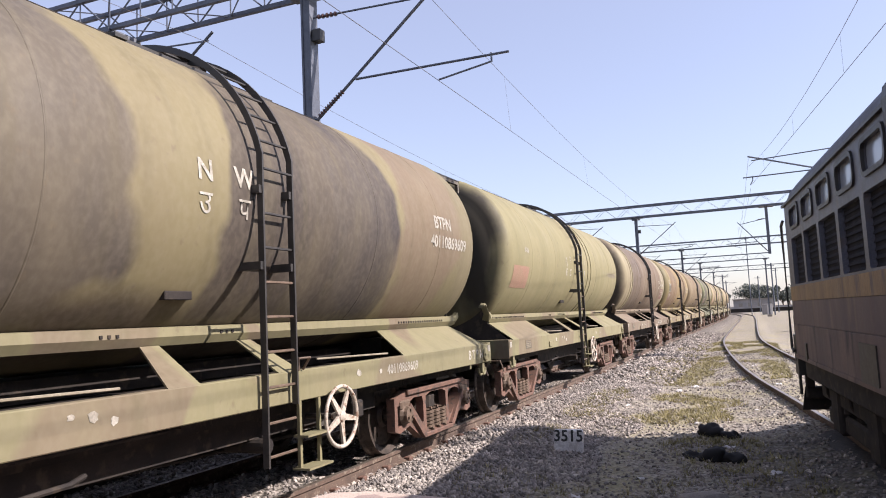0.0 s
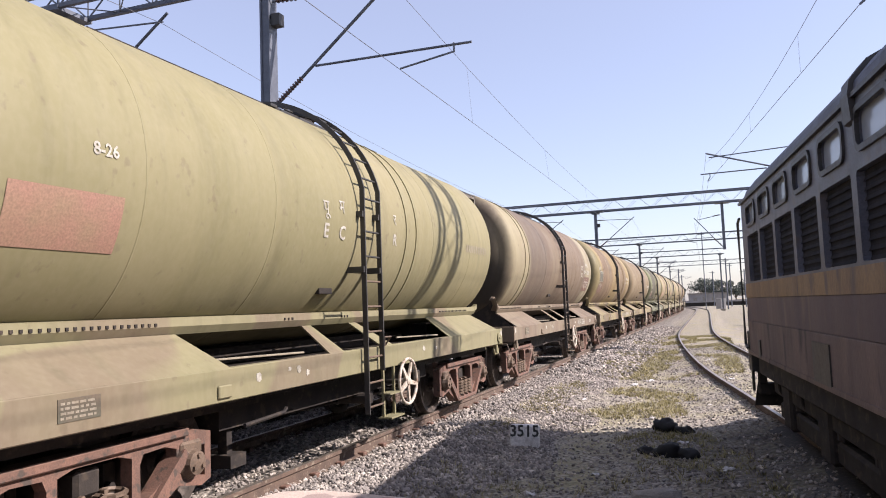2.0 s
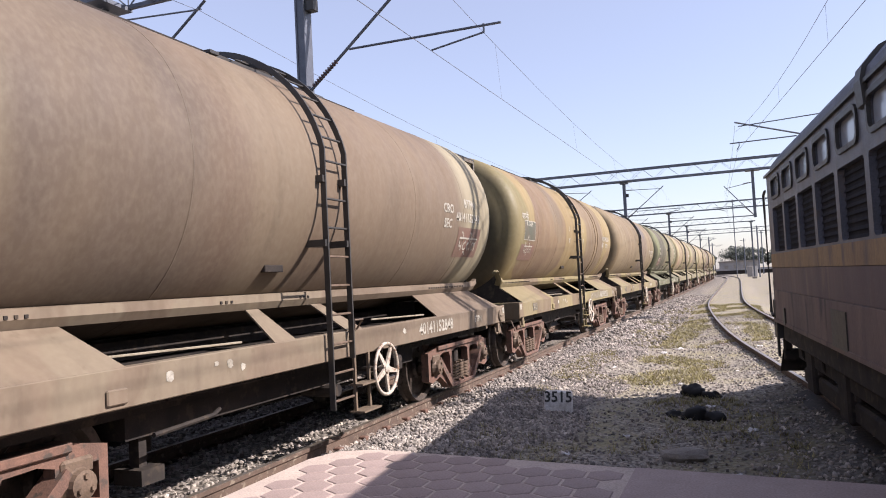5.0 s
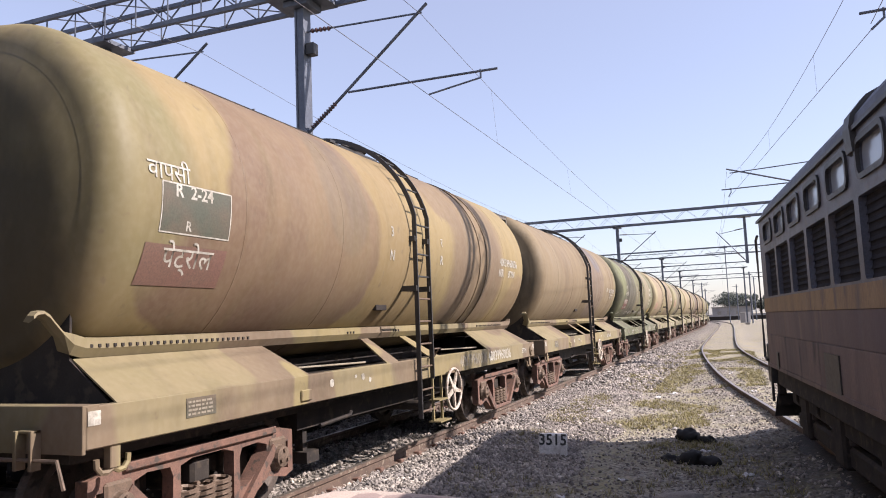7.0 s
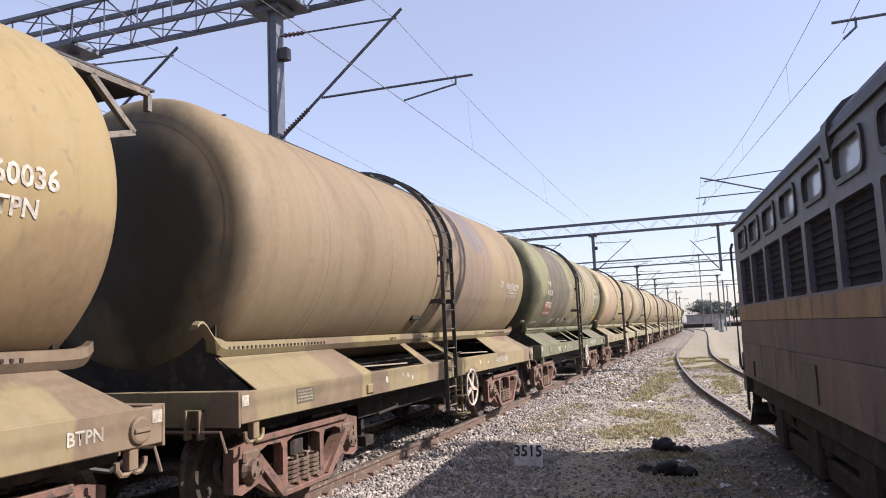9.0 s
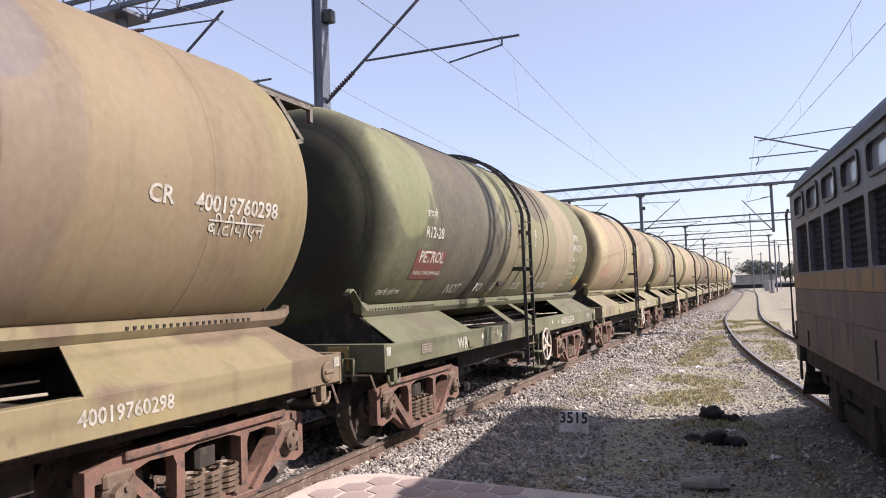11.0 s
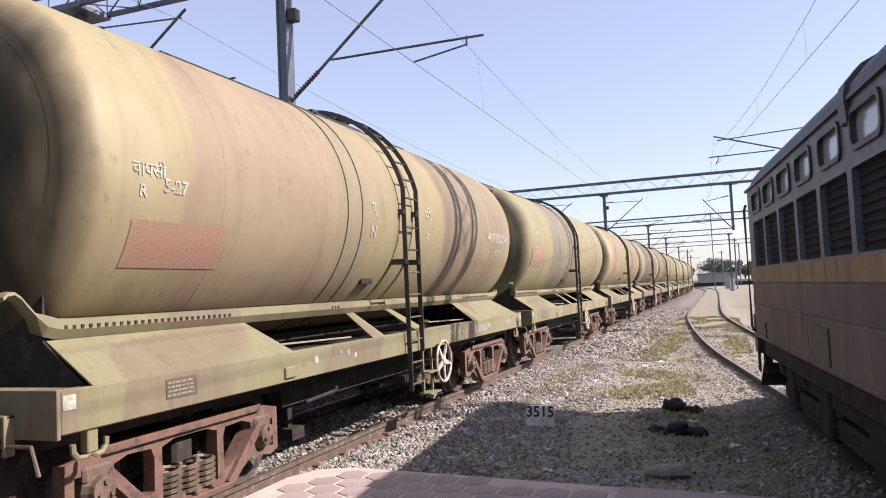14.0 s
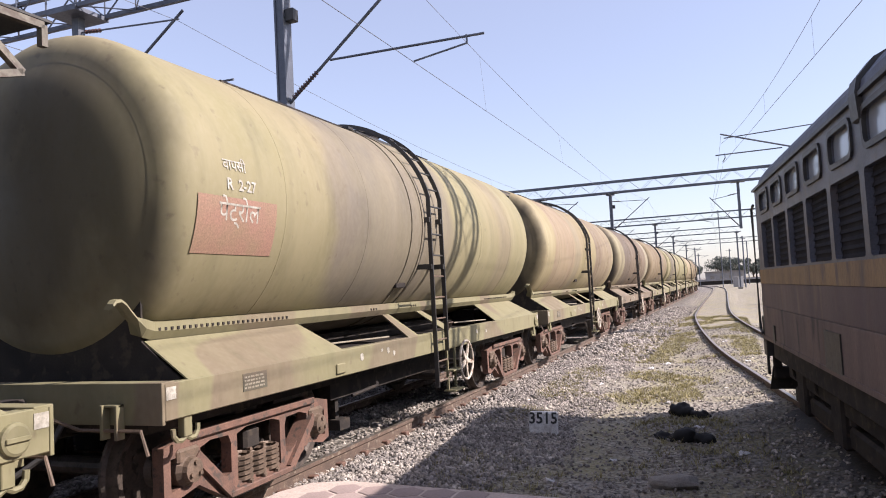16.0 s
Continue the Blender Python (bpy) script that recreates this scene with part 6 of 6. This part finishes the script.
def grass(name, count, seed):
    rnd = random.Random(seed)
    vs, fs = [], []
    n = 0
    tries = 0
    while n < count and tries < count * 12:
        tries += 1
        x, y = rnd.uniform(-3.4, 0.6), 6.5 + 34 * rnd.random() ** 1.1
        if y < 20 and x > siding_x(y) - 1.6:
            continue
        if y < 11.5 and rnd.random() < 0.75:
            continue
        if noise.noise((x * 0.7, y * 0.45, 9)) < 0.0:
            continue
        n += 1
        z = ground_z(x, y)
        for k in range(9):
            a = rnd.uniform(0, 6.28)
            h = rnd.uniform(0.03, 0.1)
            d = Vector((math.cos(a), math.sin(a), 0))
            s = Vector((-d.y, d.x, 0)) * 0.006
            b = Vector((x, y, z - 0.01)) + d * rnd.uniform(0, 0.05)
            i = len(vs)
            vs += [tuple(b - s), tuple(b + s), tuple(b + d * h * 0.9 + Vector((0, 0, h)))]
            fs.append((i, i + 1, i + 2))
    me = bpy.data.meshes.new(name)
    me.from_pydata(vs, [], fs)
    me.materials.append(M_GRASS)
    return tagged(new(name, me), "short dry yellow-green grass tufts", "grass", kind="stuff")


grass("grass", 7000, 5)


# ---- distance ----
def build_tree(seed, h):
    rnd = random.Random(seed)
    t = thing("tree", "pale green broad-leaved tree beyond the yard, haze in its colour", "tree", group="distant trees")
    bm = tube(bmesh.new(), [(0, 0, -0.5), (0.1, 0, h * 0.25), (0.0, 0.15, h * 0.5)], 0.22, 7)
    for k in range(6):
        a = k * 1.05 + rnd.random()
        tube(bm, [(0.05, 0.05, h * 0.3), (math.cos(a) * h * 0.16, math.sin(a) * h * 0.16, h * 0.5), (math.cos(a) * h * 0.3, math.sin(a) * h * 0.3, h * rnd.uniform(0.6, 0.8))], 0.08, 5)
    part("trunk", bm, M_BARK, t, "brown trunk with limbs")
    vs, fs = [], []
    lobes = [(rnd.gauss(0, h * 0.2), rnd.gauss(0, h * 0.2), h * rnd.uniform(0.45, 0.88), h * rnd.uniform(0.12, 0.22)) for k in range(11)]
    for k in range(2200):
        cx, cy, cz, r = rnd.choice(lobes)
        d = Vector((rnd.gauss(0, 1), rnd.gauss(0, 1), rnd.gauss(0, 0.8))).normalized() * r * rnd.random() ** 0.4
        c = Vector((cx, cy, cz)) + d
        q = Euler((rnd.uniform(0, 6), rnd.uniform(0, 6), rnd.uniform(0, 6))).to_matrix()
        s = rnd.uniform(0.12, 0.28)
        i = len(vs)
        vs += [tuple(c + q @ Vector(p) * s) for p in ((-1, -0.5, 0), (1, -0.5, 0.2), (1, 0.5, 0), (-1, 0.5, 0.2))]
        fs.append((i, i + 1, i + 2, i + 3))
    me = bpy.data.meshes.new("crown")
    me.from_pydata(vs, [], fs)
    me.materials.append(M_LEAF)
    o = new("crown", me)
    o.parent = t
    o["label"] = "ragged crown of small leaves"
    return t


def build_distance():
    protos = [build_tree(s, h) for s, h in ((1, 8.0), (2, 6.5), (3, 9.5))]
    rnd = random.Random(8)
    spots = [(-14, 250), (-11, 262), (-3, 268), (2, 255), (7, 262), (12, 250), (17, 266), (-20, 272), (24, 258), (33, 262), (44, 255), (58, 265), (75, 260), (-30, 280), (-0.5, 285), (10, 290)]
    for i, (x, y) in enumerate(spots):
        m = pose(x, y, -0.3, 0, 0, rnd.uniform(0, 360))
        if i < 3:
            protos[i].matrix_world = m
        else:
            copy_thing(protos[i % 3], m)
    wall = thing("parapet", "long low boundary wall with a pale coping", "wall", kind="structure")
    part("wall_face", boxes((-9, 120, 214, 214.5, -0.5, 0.75)), M_UNDER, wall, "dark shaded wall face")
    part("coping", boxes((-9.2, 120, 213.8, 214.7, 0.75, 1.25)), M_FARWALL, wall, "pale plaster coping")
    house = thing("low_building", "pale flat-roofed low building beyond the yard wall", "building")
    part("wall", boxes((-7, 4, 236, 244, -0.3, 3.2)), M_FARWALL, house)
    part("roof", boxes((-7.3, 4.3, 235.6, 244.4, 3.2, 3.5)), M_CONCRETE, house, "flat concrete roof slab")
    for x in (-5.6, -3.0, -0.4, 2.2):
        part("window", boxes((x, x + 1.1, 235.96, 236.01, 1.0, 2.2)), M_CONCRETE, house)
    hut = thing("relay_cabinet", "pale lilac-white trackside relay cabinet", "cabinet", pose(1.3, 150, -0.3))
    part("body", boxes((-0.9, 0.9, -0.5, 0.5, 0, 2.0), bevel=0.03), M_LITTER, hut)
    part("roof", boxes((-1.0, 1.0, -0.6, 0.6, 2.0, 2.12), bevel=0.02), M_FARWALL, hut)
    part("door", boxes((-0.85, -0.02, -0.53, -0.5, 0.1, 1.9)), M_FARWALL, hut)
    for x, y, h, r in ((-1.45, 160, 15.6, 0.09), (-7.6, 190, 9.5, 0.14), (-6.9, 190, 8.0, 0.12), (2.4, 140, 9.0, 0.12), (4.0, 185, 10.0, 0.12), (0.2, 200, 9.0, 0.12), (6.5, 170, 8.0, 0.12)):
        p = thing("lamp_post" if h > 12 else "line_mast", "tall slender pale yard post" if h > 12 else "distant grey steel line mast", "post" if h > 12 else "mast", pose(x, y, -0.3), "distant posts")
        part("shaft", rod(bmesh.new(), (0, 0, 0), (0, 0, h), r, 8), M_GALV, p)
        part("cross_arm", boxes((-0.9, 0.5, -0.05, 0.05, h - 0.5, h - 0.4)), M_GALV, p)


build_distance()


def motions():
    """The tank train rolls in past the camera, slowly gaining speed; its wheels turn."""
    def ladder_y(t):
        return 5.68 - 4.5424 * t - 0.03623 * t * t

    times = [0.5 * i for i in range(33)]
    for w, k in WAGONS:
        rows = []
        for t in times:
            s = ladder_y(t) + 12.375 * k
            xa, ya, _ = on_line(s - 4.15)
            xb, yb, _ = on_line(s + 4.15)
            rows.append((t, pose((xa + xb) / 2, (ya + yb) / 2, 0, 0, 0, math.degrees(math.atan2(xa - xb, yb - ya)))))
        walk(w, rows)
    spin = [16.0 * i / 128 for i in range(129)]
    # front and rear wheelsets of a bogie stand 1 m before and behind its centre; all turn alike
    turned = {}
    for w in PROTO_SETS:
        x, y, z = w.location
        if y in turned:
            continue
        turned[y] = w
        walk(w, [(t, pose(x, y, z, math.degrees((5.68 - ladder_y(t)) / 0.5), 0, 0)) for t in spin])
    for w, _ in WAGONS:
        for o in w.children_recursive:
            if o.name.startswith("wheelset") and o not in turned.values():
                lead = turned[o.location.y]
                o.rotation_mode = "QUATERNION"
                o.animation_data_create()
                o.animation_data.action = lead.animation_data.action
                o.animation_data.action_slot = lead.animation_data.action_slot


motions()
